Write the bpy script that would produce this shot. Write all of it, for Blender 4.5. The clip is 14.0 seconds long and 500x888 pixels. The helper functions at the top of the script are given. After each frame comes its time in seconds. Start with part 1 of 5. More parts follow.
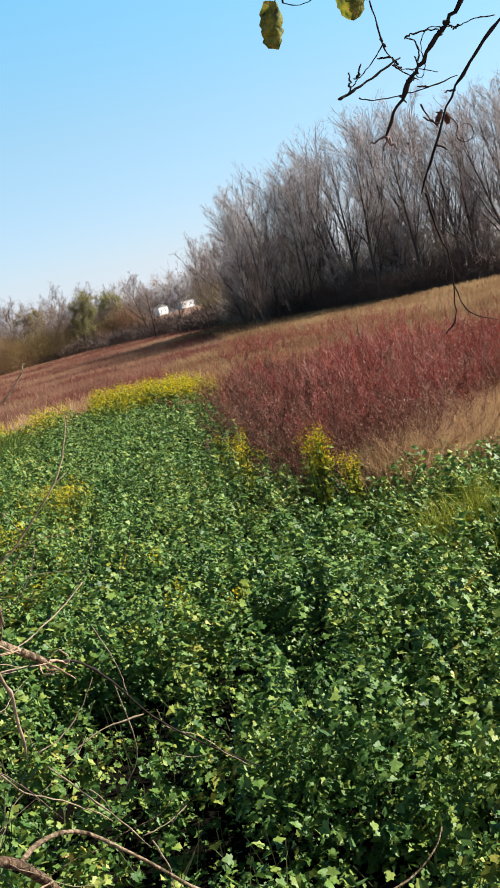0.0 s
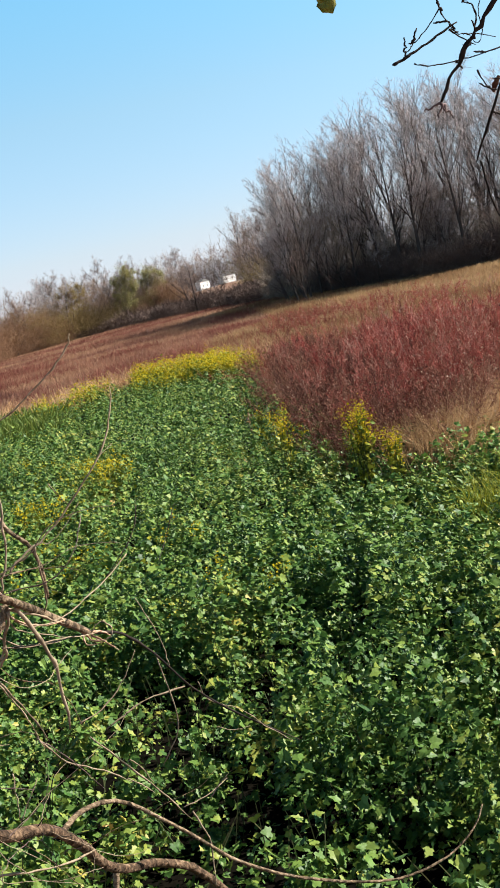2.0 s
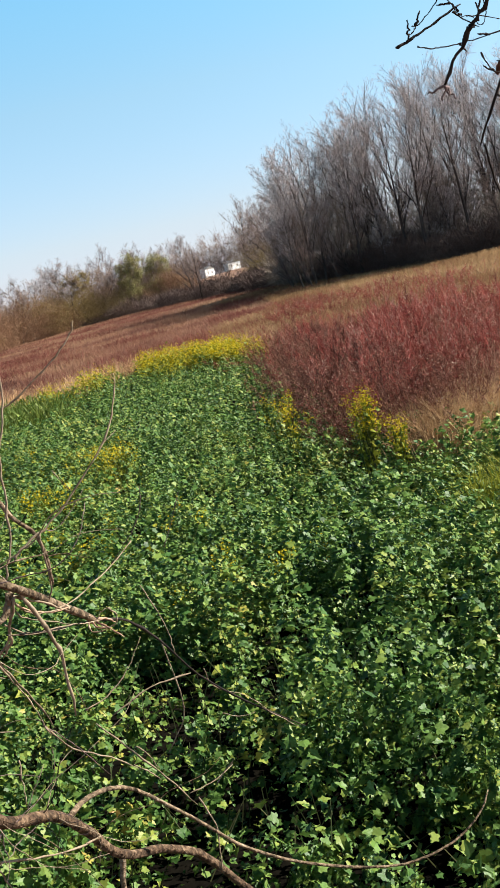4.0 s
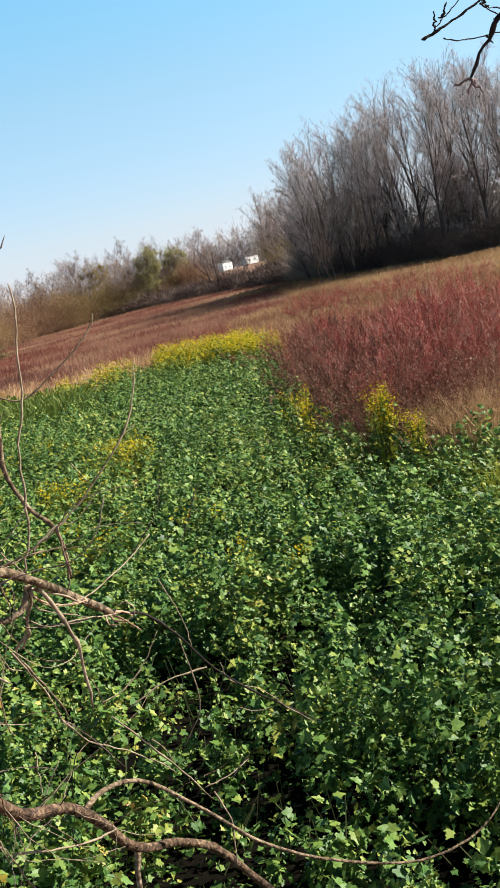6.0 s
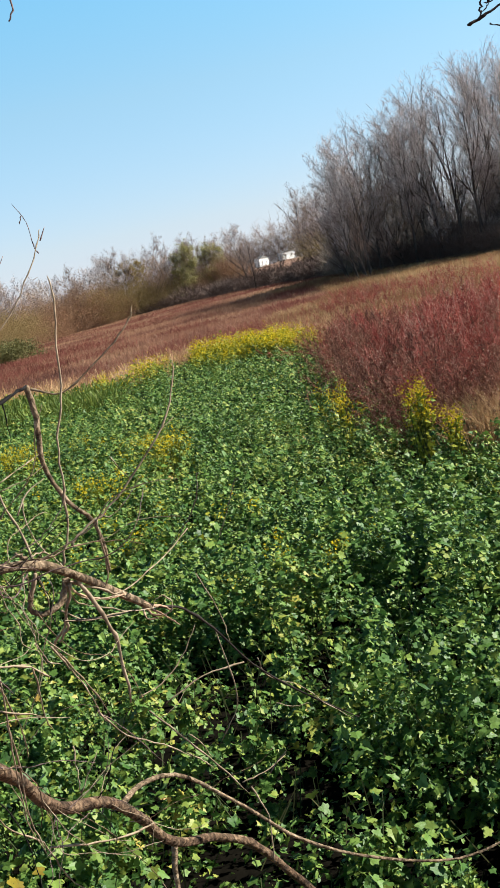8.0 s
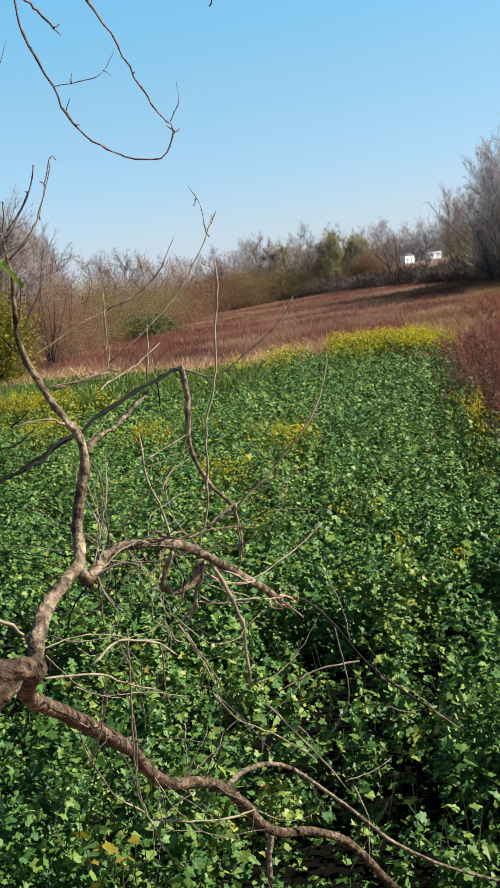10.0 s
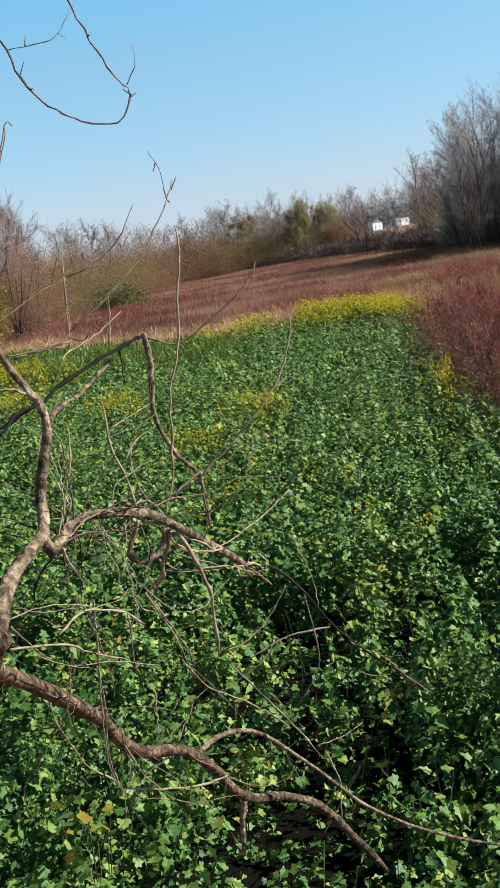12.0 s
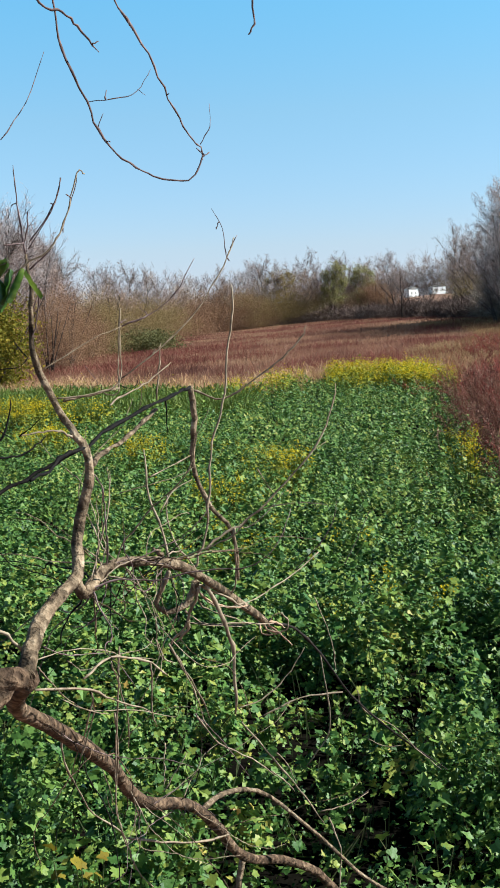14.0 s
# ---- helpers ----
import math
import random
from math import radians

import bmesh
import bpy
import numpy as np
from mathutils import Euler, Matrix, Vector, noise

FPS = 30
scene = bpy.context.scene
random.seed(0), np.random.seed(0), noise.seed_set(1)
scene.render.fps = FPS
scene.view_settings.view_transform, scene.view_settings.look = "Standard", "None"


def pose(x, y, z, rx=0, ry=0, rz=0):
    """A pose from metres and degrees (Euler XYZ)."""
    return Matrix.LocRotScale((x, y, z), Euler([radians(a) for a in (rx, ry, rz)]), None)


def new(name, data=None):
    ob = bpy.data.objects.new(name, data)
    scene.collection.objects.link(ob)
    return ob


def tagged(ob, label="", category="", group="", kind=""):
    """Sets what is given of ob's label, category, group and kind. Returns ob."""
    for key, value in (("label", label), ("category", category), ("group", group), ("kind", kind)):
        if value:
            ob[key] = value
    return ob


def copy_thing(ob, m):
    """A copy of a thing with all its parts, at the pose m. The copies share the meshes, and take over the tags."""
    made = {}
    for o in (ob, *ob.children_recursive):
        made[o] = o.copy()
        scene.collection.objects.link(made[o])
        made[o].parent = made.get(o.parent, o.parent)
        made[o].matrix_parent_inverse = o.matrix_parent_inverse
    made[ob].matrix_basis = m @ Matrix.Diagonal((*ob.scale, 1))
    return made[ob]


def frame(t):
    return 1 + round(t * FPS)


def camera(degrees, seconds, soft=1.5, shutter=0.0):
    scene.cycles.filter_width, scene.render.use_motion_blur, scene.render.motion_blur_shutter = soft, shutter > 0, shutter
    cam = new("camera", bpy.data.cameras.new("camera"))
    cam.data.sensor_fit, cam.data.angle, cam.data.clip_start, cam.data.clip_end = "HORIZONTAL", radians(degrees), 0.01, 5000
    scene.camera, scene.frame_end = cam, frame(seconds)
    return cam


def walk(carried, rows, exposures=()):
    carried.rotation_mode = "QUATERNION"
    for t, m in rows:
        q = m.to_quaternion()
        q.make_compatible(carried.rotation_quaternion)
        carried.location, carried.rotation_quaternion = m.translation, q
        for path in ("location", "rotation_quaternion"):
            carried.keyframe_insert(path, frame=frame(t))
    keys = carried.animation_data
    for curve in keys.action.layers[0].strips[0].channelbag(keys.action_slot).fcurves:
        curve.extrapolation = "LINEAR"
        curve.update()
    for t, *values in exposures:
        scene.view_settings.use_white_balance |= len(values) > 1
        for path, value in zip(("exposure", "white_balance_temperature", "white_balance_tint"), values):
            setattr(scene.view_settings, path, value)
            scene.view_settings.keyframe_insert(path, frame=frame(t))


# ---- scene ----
cam = camera(23.75, 14.0, soft=1.6)


def stance(x, y, z, yaw, pitch, lean):
    """Camera pose: heading to the left, tilt up, lean to its right."""
    return pose(x, y, z, 90 + pitch, 0, yaw) @ pose(0, 0, 0, 0, 0, -lean)


STEPS = [
    (0.0, 0.062, -0.063, 2.997, -11.95, -6.83, 12.42),
    (0.5, 0.057, -0.056, 2.995, -10.99, -7.25, 12.25),
    (1.0, 0.058, -0.050, 2.993, -10.97, -7.76, 12.36),
    (1.5, 0.057, -0.053, 2.991, -11.20, -7.62, 12.24),
    (2.0, 0.052, -0.044, 2.992, -9.79, -7.58, 12.13),
    (2.5, 0.056, -0.049, 2.991, -10.58, -7.62, 12.27),
    (3.0, 0.056, -0.045, 2.990, -10.03, -7.74, 12.36),
    (5.5, 0.051, -0.034, 2.988, -8.88, -8.38, 12.17),
    (6.0, 0.050, -0.029, 2.989, -8.56, -8.23, 12.03),
    (6.5, 0.050, -0.032, 2.989, -8.59, -8.21, 12.09),
    (7.0, 0.048, -0.023, 2.987, -7.57, -8.58, 12.00),
    (7.5, 0.052, -0.009, 2.978, -7.49, -9.22, 12.37),
    (8.0, 0.044, -0.010, 2.983, -6.81, -8.07, 12.14),
    (8.1, 0.040, -0.019, 2.988, -6.12, -7.73, 11.59),
    (8.2, 0.033, -0.021, 2.996, -5.53, -7.54, 10.41),
    (8.3, 0.024, -0.027, 2.997, -4.67, -7.13, 9.65),
    (8.4, 0.021, -0.018, 2.995, -3.60, -6.41, 9.57),
    (8.5, 0.010, -0.013, 2.999, -2.55, -5.96, 8.72),
    (8.6, 0.003, -0.012, 3.000, -1.52, -5.95, 7.76),
    (8.7, 0.001, -0.012, 3.001, -0.95, -6.22, 7.54),
    (8.8, -0.001, -0.015, 3.004, -0.54, -6.62, 7.16),
    (9.0, -0.000, 0.000, 3.000, -0.00, -7.00, 7.00),
    (9.2, 0.001, -0.002, 3.000, -0.45, -6.97, 7.00),
    (11.3, 0.007, 0.008, 2.993, -0.95, -9.03, 6.94),
    (11.5, 0.009, 0.011, 2.992, -1.44, -9.14, 7.12),
    (12.0, 0.015, 0.007, 2.992, -1.94, -9.18, 7.67),
    (12.5, 0.011, 0.009, 2.992, -1.23, -9.37, 7.41),
    (13.0, 0.010, 0.008, 2.993, -1.18, -8.87, 7.09),
    (13.5, -0.001, 0.006, 3.000, -0.53, -8.10, 5.89),
    (14.0, -0.022, -0.004, 3.009, -1.17, -6.54, 2.85),
]
TONE = [(0.0, 1.36, 6050, 9), (7.0, 1.36, 6050, 9), (9.0, 1.22, 5800, 5), (12.5, 1.11, 5550, 3), (14.0, 1.16, 5450, 3)]
walk(cam, [(s[0], stance(*s[1:])) for s in STEPS], TONE)

# ---------------------------------------------------------------- light
SUN_AZ, SUN_EL = 93.0, 34.0      # degrees clockwise from +y, and above the horizon
world = bpy.data.worlds.new("sky")
scene.world = world
world.use_nodes = True
wn = world.node_tree.nodes
sky = wn.new("ShaderNodeTexSky")
sky.sky_type, sky.sun_disc = "NISHITA", False
sky.sun_elevation, sky.sun_rotation = radians(SUN_EL), radians(SUN_AZ)
sky.air_density, sky.dust_density, sky.ozone_density = 1.0, 0.1, 4.0
wn["Background"].inputs["Strength"].default_value = 0.0555
# sky tint: paler, rosier low down, clearer cyan above, dimmed overhead to deepen shade
wl = world.node_tree.links
ray, sep, hue, air = (wn.new(k) for k in ("ShaderNodeTexCoord", "ShaderNodeSeparateXYZ", "ShaderNodeValToRGB", "ShaderNodeMix"))
wl.new(ray.outputs["Generated"], sep.inputs[0])
wl.new(sep.outputs["Z"], hue.inputs[0])
stops = hue.color_ramp.elements
while len(stops) < 6:
    stops.new(0.5)
# the last two stops lie out of view and cut the sky's fill
for k, (at, col) in zip(stops, ((0.0, (0.9, 0.87, 1.22)), (0.05, (1.14, 1.0, 1.07)), (0.157, (1.36, 1.32, 1.13)), (0.28, (1.3, 1.75, 1.46)), (0.4, (0.6, 0.76, 0.66)), (0.62, (0.17, 0.19, 0.2)))):
    k.position, k.color = at, (*col, 1)
air.data_type, air.blend_type, air.clamp_result = "RGBA", "MULTIPLY", False
air.inputs["Factor"].default_value = 1.0
wl.new(sky.outputs[0], air.inputs[6])
wl.new(hue.outputs[0], air.inputs[7])
wl.new(air.outputs[2], wn["Background"].inputs[0])
sun_data = bpy.data.lights.new("sun", "SUN")
sun_data.energy, sun_data.angle, sun_data.color = 5.0, radians(0.55), (1.0, 0.9, 0.75)
sun = new("sun", sun_data)
_d = Vector((math.sin(radians(SUN_AZ)) * math.cos(radians(SUN_EL)), math.cos(radians(SUN_AZ)) * math.cos(radians(SUN_EL)), math.sin(radians(SUN_EL))))
sun.matrix_world = Matrix.Translation(_d * 50) @ _d.to_track_quat("Z", "Y").to_matrix().to_4x4()

# ---------------------------------------------------------------- materials


def ramp_node(nt, stops):
    r = nt.nodes.new("ShaderNodeValToRGB")
    e = r.color_ramp.elements
    while len(e) < len(stops):
        e.new(0.5)
    for k, (at, col) in zip(e, stops):
        k.position, k.color = at, (*col, 1)
    return r


def foliage(name, stops, rough=0.5, see=0.25, patch=0.6, amount=0.35, spec=0.5, per_object=0.0, bump=0.0):
    """Leaf or grass stuff: colour per island and per patch of ground, part of the light goes through."""
    m = bpy.data.materials.new(name)
    m.use_nodes = True
    nt = m.node_tree
    b = nt.nodes["Principled BSDF"]
    g = nt.nodes.new("ShaderNodeNewGeometry")
    n = nt.nodes.new("ShaderNodeTexNoise")
    n.inputs["Scale"].default_value, n.inputs["Detail"].default_value = patch, 4
    nt.links.new(g.outputs["Position"], n.inputs["Vector"])
    mp = nt.nodes.new("ShaderNodeMapRange")
    mp.inputs["From Min"].default_value, mp.inputs["From Max"].default_value = 0.3, 0.7
    nt.links.new(n.outputs["Fac"], mp.inputs["Value"])
    mx = nt.nodes.new("ShaderNodeMix")
    mx.inputs["Factor"].default_value = amount
    nt.links.new(g.outputs["Random Per Island"], mx.inputs[2])
    nt.links.new(mp.outputs[0], mx.inputs[3])
    r = ramp_node(nt, stops)
    if per_object:
        info, mo = nt.nodes.new("ShaderNodeObjectInfo"), nt.nodes.new("ShaderNodeMix")
        mo.inputs["Factor"].default_value = per_object
        nt.links.new(mx.outputs[0], mo.inputs[2])
        nt.links.new(info.outputs["Random"], mo.inputs[3])
        mx = mo
    nt.links.new(mx.outputs[0], r.inputs[0])
    fine = nt.nodes.new("ShaderNodeTexNoise")
    fine.inputs["Scale"].default_value = 55
    nt.links.new(g.outputs["Position"], fine.inputs["Vector"])
    hv = nt.nodes.new("ShaderNodeHueSaturation")
    mv = nt.nodes.new("ShaderNodeMapRange")
    mv.inputs["To Min"].default_value, mv.inputs["To Max"].default_value = 0.82, 1.18
    nt.links.new(fine.outputs["Fac"], mv.inputs["Value"])
    nt.links.new(mv.outputs[0], hv.inputs["Value"])
    nt.links.new(r.outputs[0], hv.inputs["Color"])
    nt.links.new(hv.outputs[0], b.inputs["Base Color"])
    b.inputs["Roughness"].default_value, b.inputs["Specular IOR Level"].default_value = rough, spec
    if bump:
        bp = nt.nodes.new("ShaderNodeBump")
        bp.inputs["Strength"].default_value, bp.inputs["Distance"].default_value = bump, 0.01
        nt.links.new(fine.outputs["Fac"], bp.inputs["Height"])
        nt.links.new(bp.outputs[0], b.inputs["Normal"])
    if see:
        t = nt.nodes.new("ShaderNodeBsdfTranslucent")
        nt.links.new(hv.outputs[0], t.inputs["Color"])
        ms = nt.nodes.new("ShaderNodeMixShader")
        ms.inputs[0].default_value = see
        nt.links.new(b.outputs[0], ms.inputs[1])
        nt.links.new(t.outputs[0], ms.inputs[2])
        nt.links.new(ms.outputs[0], nt.nodes["Material Output"].inputs["Surface"])
    return m


def rough_stuff(name, stops, scale, rough=0.85, bump=0.4, stretch=(1, 1, 1), scale2=None, depth=0.01):
    """Bark, soil, walls: two scales of noise in colour, and relief."""
    m = bpy.data.materials.new(name)
    m.use_nodes = True
    nt = m.node_tree
    b = nt.nodes["Principled BSDF"]
    g = nt.nodes.new("ShaderNodeNewGeometry")
    mp = nt.nodes.new("ShaderNodeMapping")
    mp.inputs["Scale"].default_value = stretch
    nt.links.new(g.outputs["Position"], mp.inputs["Vector"])
    n1, n2 = nt.nodes.new("ShaderNodeTexNoise"), nt.nodes.new("ShaderNodeTexNoise")
    n1.inputs["Scale"].default_value, n1.inputs["Detail"].default_value = scale, 6
    n2.inputs["Scale"].default_value, n2.inputs["Detail"].default_value = scale2 or scale * 0.13, 3
    nt.links.new(mp.outputs[0], n1.inputs["Vector"])
    nt.links.new(mp.outputs[0], n2.inputs["Vector"])
    mx = nt.nodes.new("ShaderNodeMix")
    mx.inputs["Factor"].default_value = 0.45
    nt.links.new(n1.outputs["Fac"], mx.inputs[2])
    nt.links.new(n2.outputs["Fac"], mx.inputs[3])
    r = ramp_node(nt, stops)
    nt.links.new(mx.outputs[0], r.inputs[0])
    nt.links.new(r.outputs[0], b.inputs["Base Color"])
    b.inputs["Roughness"].default_value, b.inputs["Specular IOR Level"].default_value = rough, 0.15
    bp = nt.nodes.new("ShaderNodeBump")
    bp.inputs["Strength"].default_value, bp.inputs["Distance"].default_value = bump, depth
    nt.links.new(n1.outputs["Fac"], bp.inputs["Height"])
    nt.links.new(bp.outputs[0], b.inputs["Normal"])
    return m


def bark_stuff(name, stops, dark=0.36):
    """Bark of the near tree: mottled colour, dark ragged fissures and flakes in relief."""
    m = rough_stuff(name, stops, 60, bump=1.0, scale2=9, depth=0.012)
    nt = m.node_tree
    b = nt.nodes["Principled BSDF"]
    g = nt.nodes.new("ShaderNodeNewGeometry")
    n = nt.nodes.new("ShaderNodeTexNoise")
    n.inputs["Scale"].default_value, n.inputs["Detail"].default_value, n.inputs["Distortion"].default_value = 30, 9, 0.6
    nt.links.new(g.outputs["Position"], n.inputs["Vector"])
    r = ramp_node(nt, [(0.36, (dark, dark, dark)), (0.6, (1, 1, 1))])
    nt.links.new(n.outputs["Fac"], r.inputs[0])
    mx = nt.nodes.new("ShaderNodeMix")
    mx.data_type, mx.blend_type = "RGBA", "MULTIPLY"
    mx.inputs["Factor"].default_value = 1.0
    nt.links.new(b.inputs["Base Color"].links[0].from_socket, mx.inputs[6])
    nt.links.new(r.outputs[0], mx.inputs[7])
    nt.links.new(mx.outputs[2], b.inputs["Base Color"])
    deep = nt.nodes.new("ShaderNodeBump")
    deep.inputs["Strength"].default_value, deep.inputs["Distance"].default_value = 0.8, 0.008
    nt.links.new(r.outputs[0], deep.inputs["Height"])
    nt.links.new(b.inputs["Normal"].links[0].from_socket, deep.inputs["Normal"])
    nt.links.new(deep.outputs[0], b.inputs["Normal"])
    return m


LEAF = foliage("lobed_leaf", [(0.0, (0.018, 0.043, 0.012)), (0.3, (0.054, 0.12, 0.025)), (0.6, (0.118, 0.2, 0.039)), (0.82, (0.225, 0.27, 0.049)), (0.94, (0.32, 0.28, 0.055)), (1.0, (0.38, 0.17, 0.05))], rough=0.48, see=0.17, patch=0.8, amount=0.33, spec=0.22, bump=0.3)
LEAF_ONE = foliage("single_leaf", [(0.0, (0.018, 0.043, 0.012)), (0.3, (0.054, 0.12, 0.025)), (0.6, (0.118, 0.2, 0.039)), (0.82, (0.225, 0.27, 0.049)), (0.94, (0.32, 0.28, 0.055)), (1.0, (0.38, 0.17, 0.05))], rough=0.48, see=0.17, patch=0.8, amount=0.33, spec=0.22, bump=0.3, per_object=0.45)
GRASS = foliage("green_grass", [(0, (0.06, 0.11, 0.018)), (1, (0.17, 0.2, 0.035))], see=0.25, patch=0.4, spec=0.2)
STALK = foliage("green_stalk", [(0, (0.03, 0.05, 0.018)), (1, (0.09, 0.085, 0.035))], see=0, rough=0.8, spec=0.1)
FLOWER = foliage("mustard_flower", [(0, (0.36, 0.28, 0.005)), (1, (0.58, 0.45, 0.01))], see=0.35, rough=0.8, spec=0.1)
FLOWER_GREEN = foliage("mustard_green", [(0, (0.1, 0.14, 0.02)), (1, (0.32, 0.31, 0.025))], see=0.25, rough=0.7, spec=0.2)
RED_TWIG = foliage("red_twig", [(0.08, (0.06, 0.02, 0.018)), (0.36, (0.15, 0.034, 0.028)), (0.6, (0.37, 0.07, 0.053)), (0.76, (0.38, 0.18, 0.14)), (0.92, (0.54, 0.42, 0.33))], see=0.12, rough=0.6, patch=0.7, amount=0.45, per_object=0.3, spec=0.12)
MAUVE_TWIG = foliage("mauve_twig", [(0.1, (0.035, 0.015, 0.013)), (0.4, (0.105, 0.04, 0.03)), (0.7, (0.24, 0.105, 0.068)), (1.0, (0.47, 0.34, 0.23))], see=0.1, rough=0.7, patch=0.5, amount=0.4, per_object=0.3, spec=0.1)
SEED = foliage("pale_seed_head", [(0, (0.3, 0.15, 0.11)), (0.5, (0.44, 0.28, 0.21)), (1, (0.6, 0.46, 0.36))], see=0.3, rough=0.8, patch=0.5, spec=0.1)
DRY = foliage("dry_grass", [(0, (0.25, 0.13, 0.065)), (0.5, (0.46, 0.29, 0.15)), (1, (0.66, 0.48, 0.28))], see=0.3, rough=0.8, patch=0.4, amount=0.4, spec=0.1)
RUSSET = foliage("russet_brush", [(0.15, (0.14, 0.068, 0.054)), (0.38, (0.25, 0.13, 0.092)), (0.6, (0.3, 0.17, 0.112)), (0.82, (0.36, 0.235, 0.15))], see=0.5, rough=0.9, patch=0.16, amount=0.85, spec=0.05)
RED_BRUSH = foliage("red_brush", [(0.2, (0.13, 0.045, 0.036)), (0.8, (0.25, 0.095, 0.075))], see=0.4, rough=0.9, patch=0.3, amount=0.6, spec=0.1)
GOLD = foliage("golden_grass", [(0.1, (0.17, 0.092, 0.054)), (0.45, (0.28, 0.172, 0.09)), (0.9, (0.42, 0.295, 0.158))], see=0.5, rough=0.9, spec=0.05, patch=0.25, amount=0.75)
OLIVE = foliage("olive_leaf", [(0, (0.15, 0.15, 0.055)), (0.6, (0.27, 0.25, 0.1)), (1, (0.38, 0.33, 0.15))], see=0.4, rough=0.8, spec=0.15)
OLIVE_BROWN = foliage("olive_brown_leaf", [(0, (0.18, 0.125, 0.06)), (0.6, (0.25, 0.185, 0.085)), (1, (0.32, 0.25, 0.115))], see=0.4, rough=0.85, patch=0.4, spec=0.05)
YELLOW_LEAF = foliage("yellowing_leaf", [(0, (0.02, 0.03, 0.005)), (0.3, (0.09, 0.105, 0.012)), (0.6, (0.19, 0.19, 0.018)), (0.82, (0.27, 0.22, 0.03)), (1, (0.14, 0.06, 0.02))], see=0.4, rough=0.5, patch=75, amount=0.9, bump=0.8)
BROWN_LEAF = foliage("brown_twigs", [(0, (0.2, 0.13, 0.105)), (0.5, (0.3, 0.21, 0.165)), (0.8, (0.36, 0.27, 0.19)), (1, (0.4, 0.32, 0.22))], see=0.35, rough=0.9, patch=0.15, amount=0.65, spec=0.05)
SAPLING = foliage("sapling_twigs", [(0, (0.18, 0.14, 0.11)), (1, (0.36, 0.3, 0.24))], see=0.15, rough=0.8, patch=0.2, amount=0.4, spec=0.15)
# brown darkened for the shade that lies at the foot of the woods
UNDERWOOD = foliage("shade_dark_undergrowth", [(0, (0.05, 0.03, 0.025)), (0.6, (0.11, 0.07, 0.056)), (1, (0.2, 0.14, 0.105))], see=0, rough=0.85, patch=0.15, amount=0.4)
TWIG_BROWN = foliage("hedgerow_twigs", [(0, (0.2, 0.14, 0.12)), (1, (0.35, 0.27, 0.235))], see=0.25, rough=0.85, patch=0.1, amount=0.4, spec=0.1)
GOLDEN_LEAF = foliage("golden_olive_leaf", [(0, (0.07, 0.08, 0.012)), (0.5, (0.17, 0.155, 0.02)), (1, (0.38, 0.28, 0.03))], see=0.4, rough=0.7, spec=0.1, patch=0.8)
GREEN_BUSH = foliage("dark_green_leaf", [(0, (0.06, 0.068, 0.026)), (1, (0.15, 0.14, 0.05))], see=0.3, rough=0.7, spec=0.15, patch=0.6)
FRESH_LEAF = foliage("fresh_leaf", [(0, (0.02, 0.05, 0.01)), (0.5, (0.06, 0.12, 0.016)), (1, (0.22, 0.29, 0.04))], see=0.35, rough=0.35, patch=24, amount=0.9)
DEAD_LEAF = foliage("shrivelled_leaf", [(0, (0.03, 0.016, 0.012)), (0.6, (0.09, 0.04, 0.025)), (1, (0.2, 0.1, 0.05))], see=0.2, rough=0.7, patch=90, amount=0.8, bump=0.8, spec=0.1)
SICK_LEAF = foliage("sick_leaf", [(0, (0.14, 0.07, 0.015)), (0.5, (0.19, 0.15, 0.015)), (1, (0.34, 0.27, 0.02))], see=0.35, rough=0.6, spec=0.15, patch=9, amount=0.5)
BARK = bark_stuff("grey_bark", [(0.34, (0.045, 0.03, 0.018)), (0.45, (0.14, 0.097, 0.06)), (0.56, (0.27, 0.195, 0.125)), (0.7, (0.52, 0.41, 0.285))])
BROWN_BARK = bark_stuff("brown_bark", [(0.34, (0.025, 0.015, 0.009)), (0.45, (0.09, 0.055, 0.034)), (0.56, (0.18, 0.115, 0.07)), (0.7, (0.38, 0.265, 0.17))])
SPLINTER = rough_stuff("bare_splinters", [(0.3, (0.22, 0.11, 0.065)), (0.7, (0.5, 0.36, 0.25))], 80, bump=0.5, depth=0.003)
TWIG = rough_stuff("tan_twig", [(0.3, (0.075, 0.054, 0.036)), (0.5, (0.23, 0.175, 0.118)), (0.75, (0.44, 0.36, 0.255))], 60, bump=0.4, depth=0.003)
BUSH_BROWN = foliage("dead_leaf", [(0, (0.18, 0.1, 0.065)), (0.6, (0.25, 0.15, 0.093)), (1, (0.31, 0.205, 0.12))], see=0.35, rough=0.9, patch=0.3, amount=0.6, spec=0.03)
# twigs that stand unlit against the sky: their shade is in this colour
SHADE_TWIG = rough_stuff("shade_twig", [(0.25, (0.006, 0.005, 0.0045)), (0.5, (0.018, 0.013, 0.011)), (0.8, (0.055, 0.04, 0.032))], 60, bump=0.6, depth=0.003)
# near-black bark colour carries the shade on the crossing branches
SHADE_BARK = rough_stuff("shade_black_bark", [(0.3, (0.003, 0.0025, 0.0025)), (0.55, (0.007, 0.0055, 0.005)), (0.8, (0.02, 0.015, 0.012))], 55, bump=0.8, depth=0.004)
RUST_TWIG = rough_stuff("rust_twig", [(0.3, (0.03, 0.02, 0.018)), (0.5, (0.12, 0.08, 0.075)), (0.72, (0.36, 0.27, 0.26))], 60, bump=0.6, depth=0.003)
WOOD_GREY = rough_stuff("woodland_bark", [(0.3, (0.022, 0.017, 0.015)), (0.7, (0.1, 0.08, 0.072))], 3, bump=0.2)
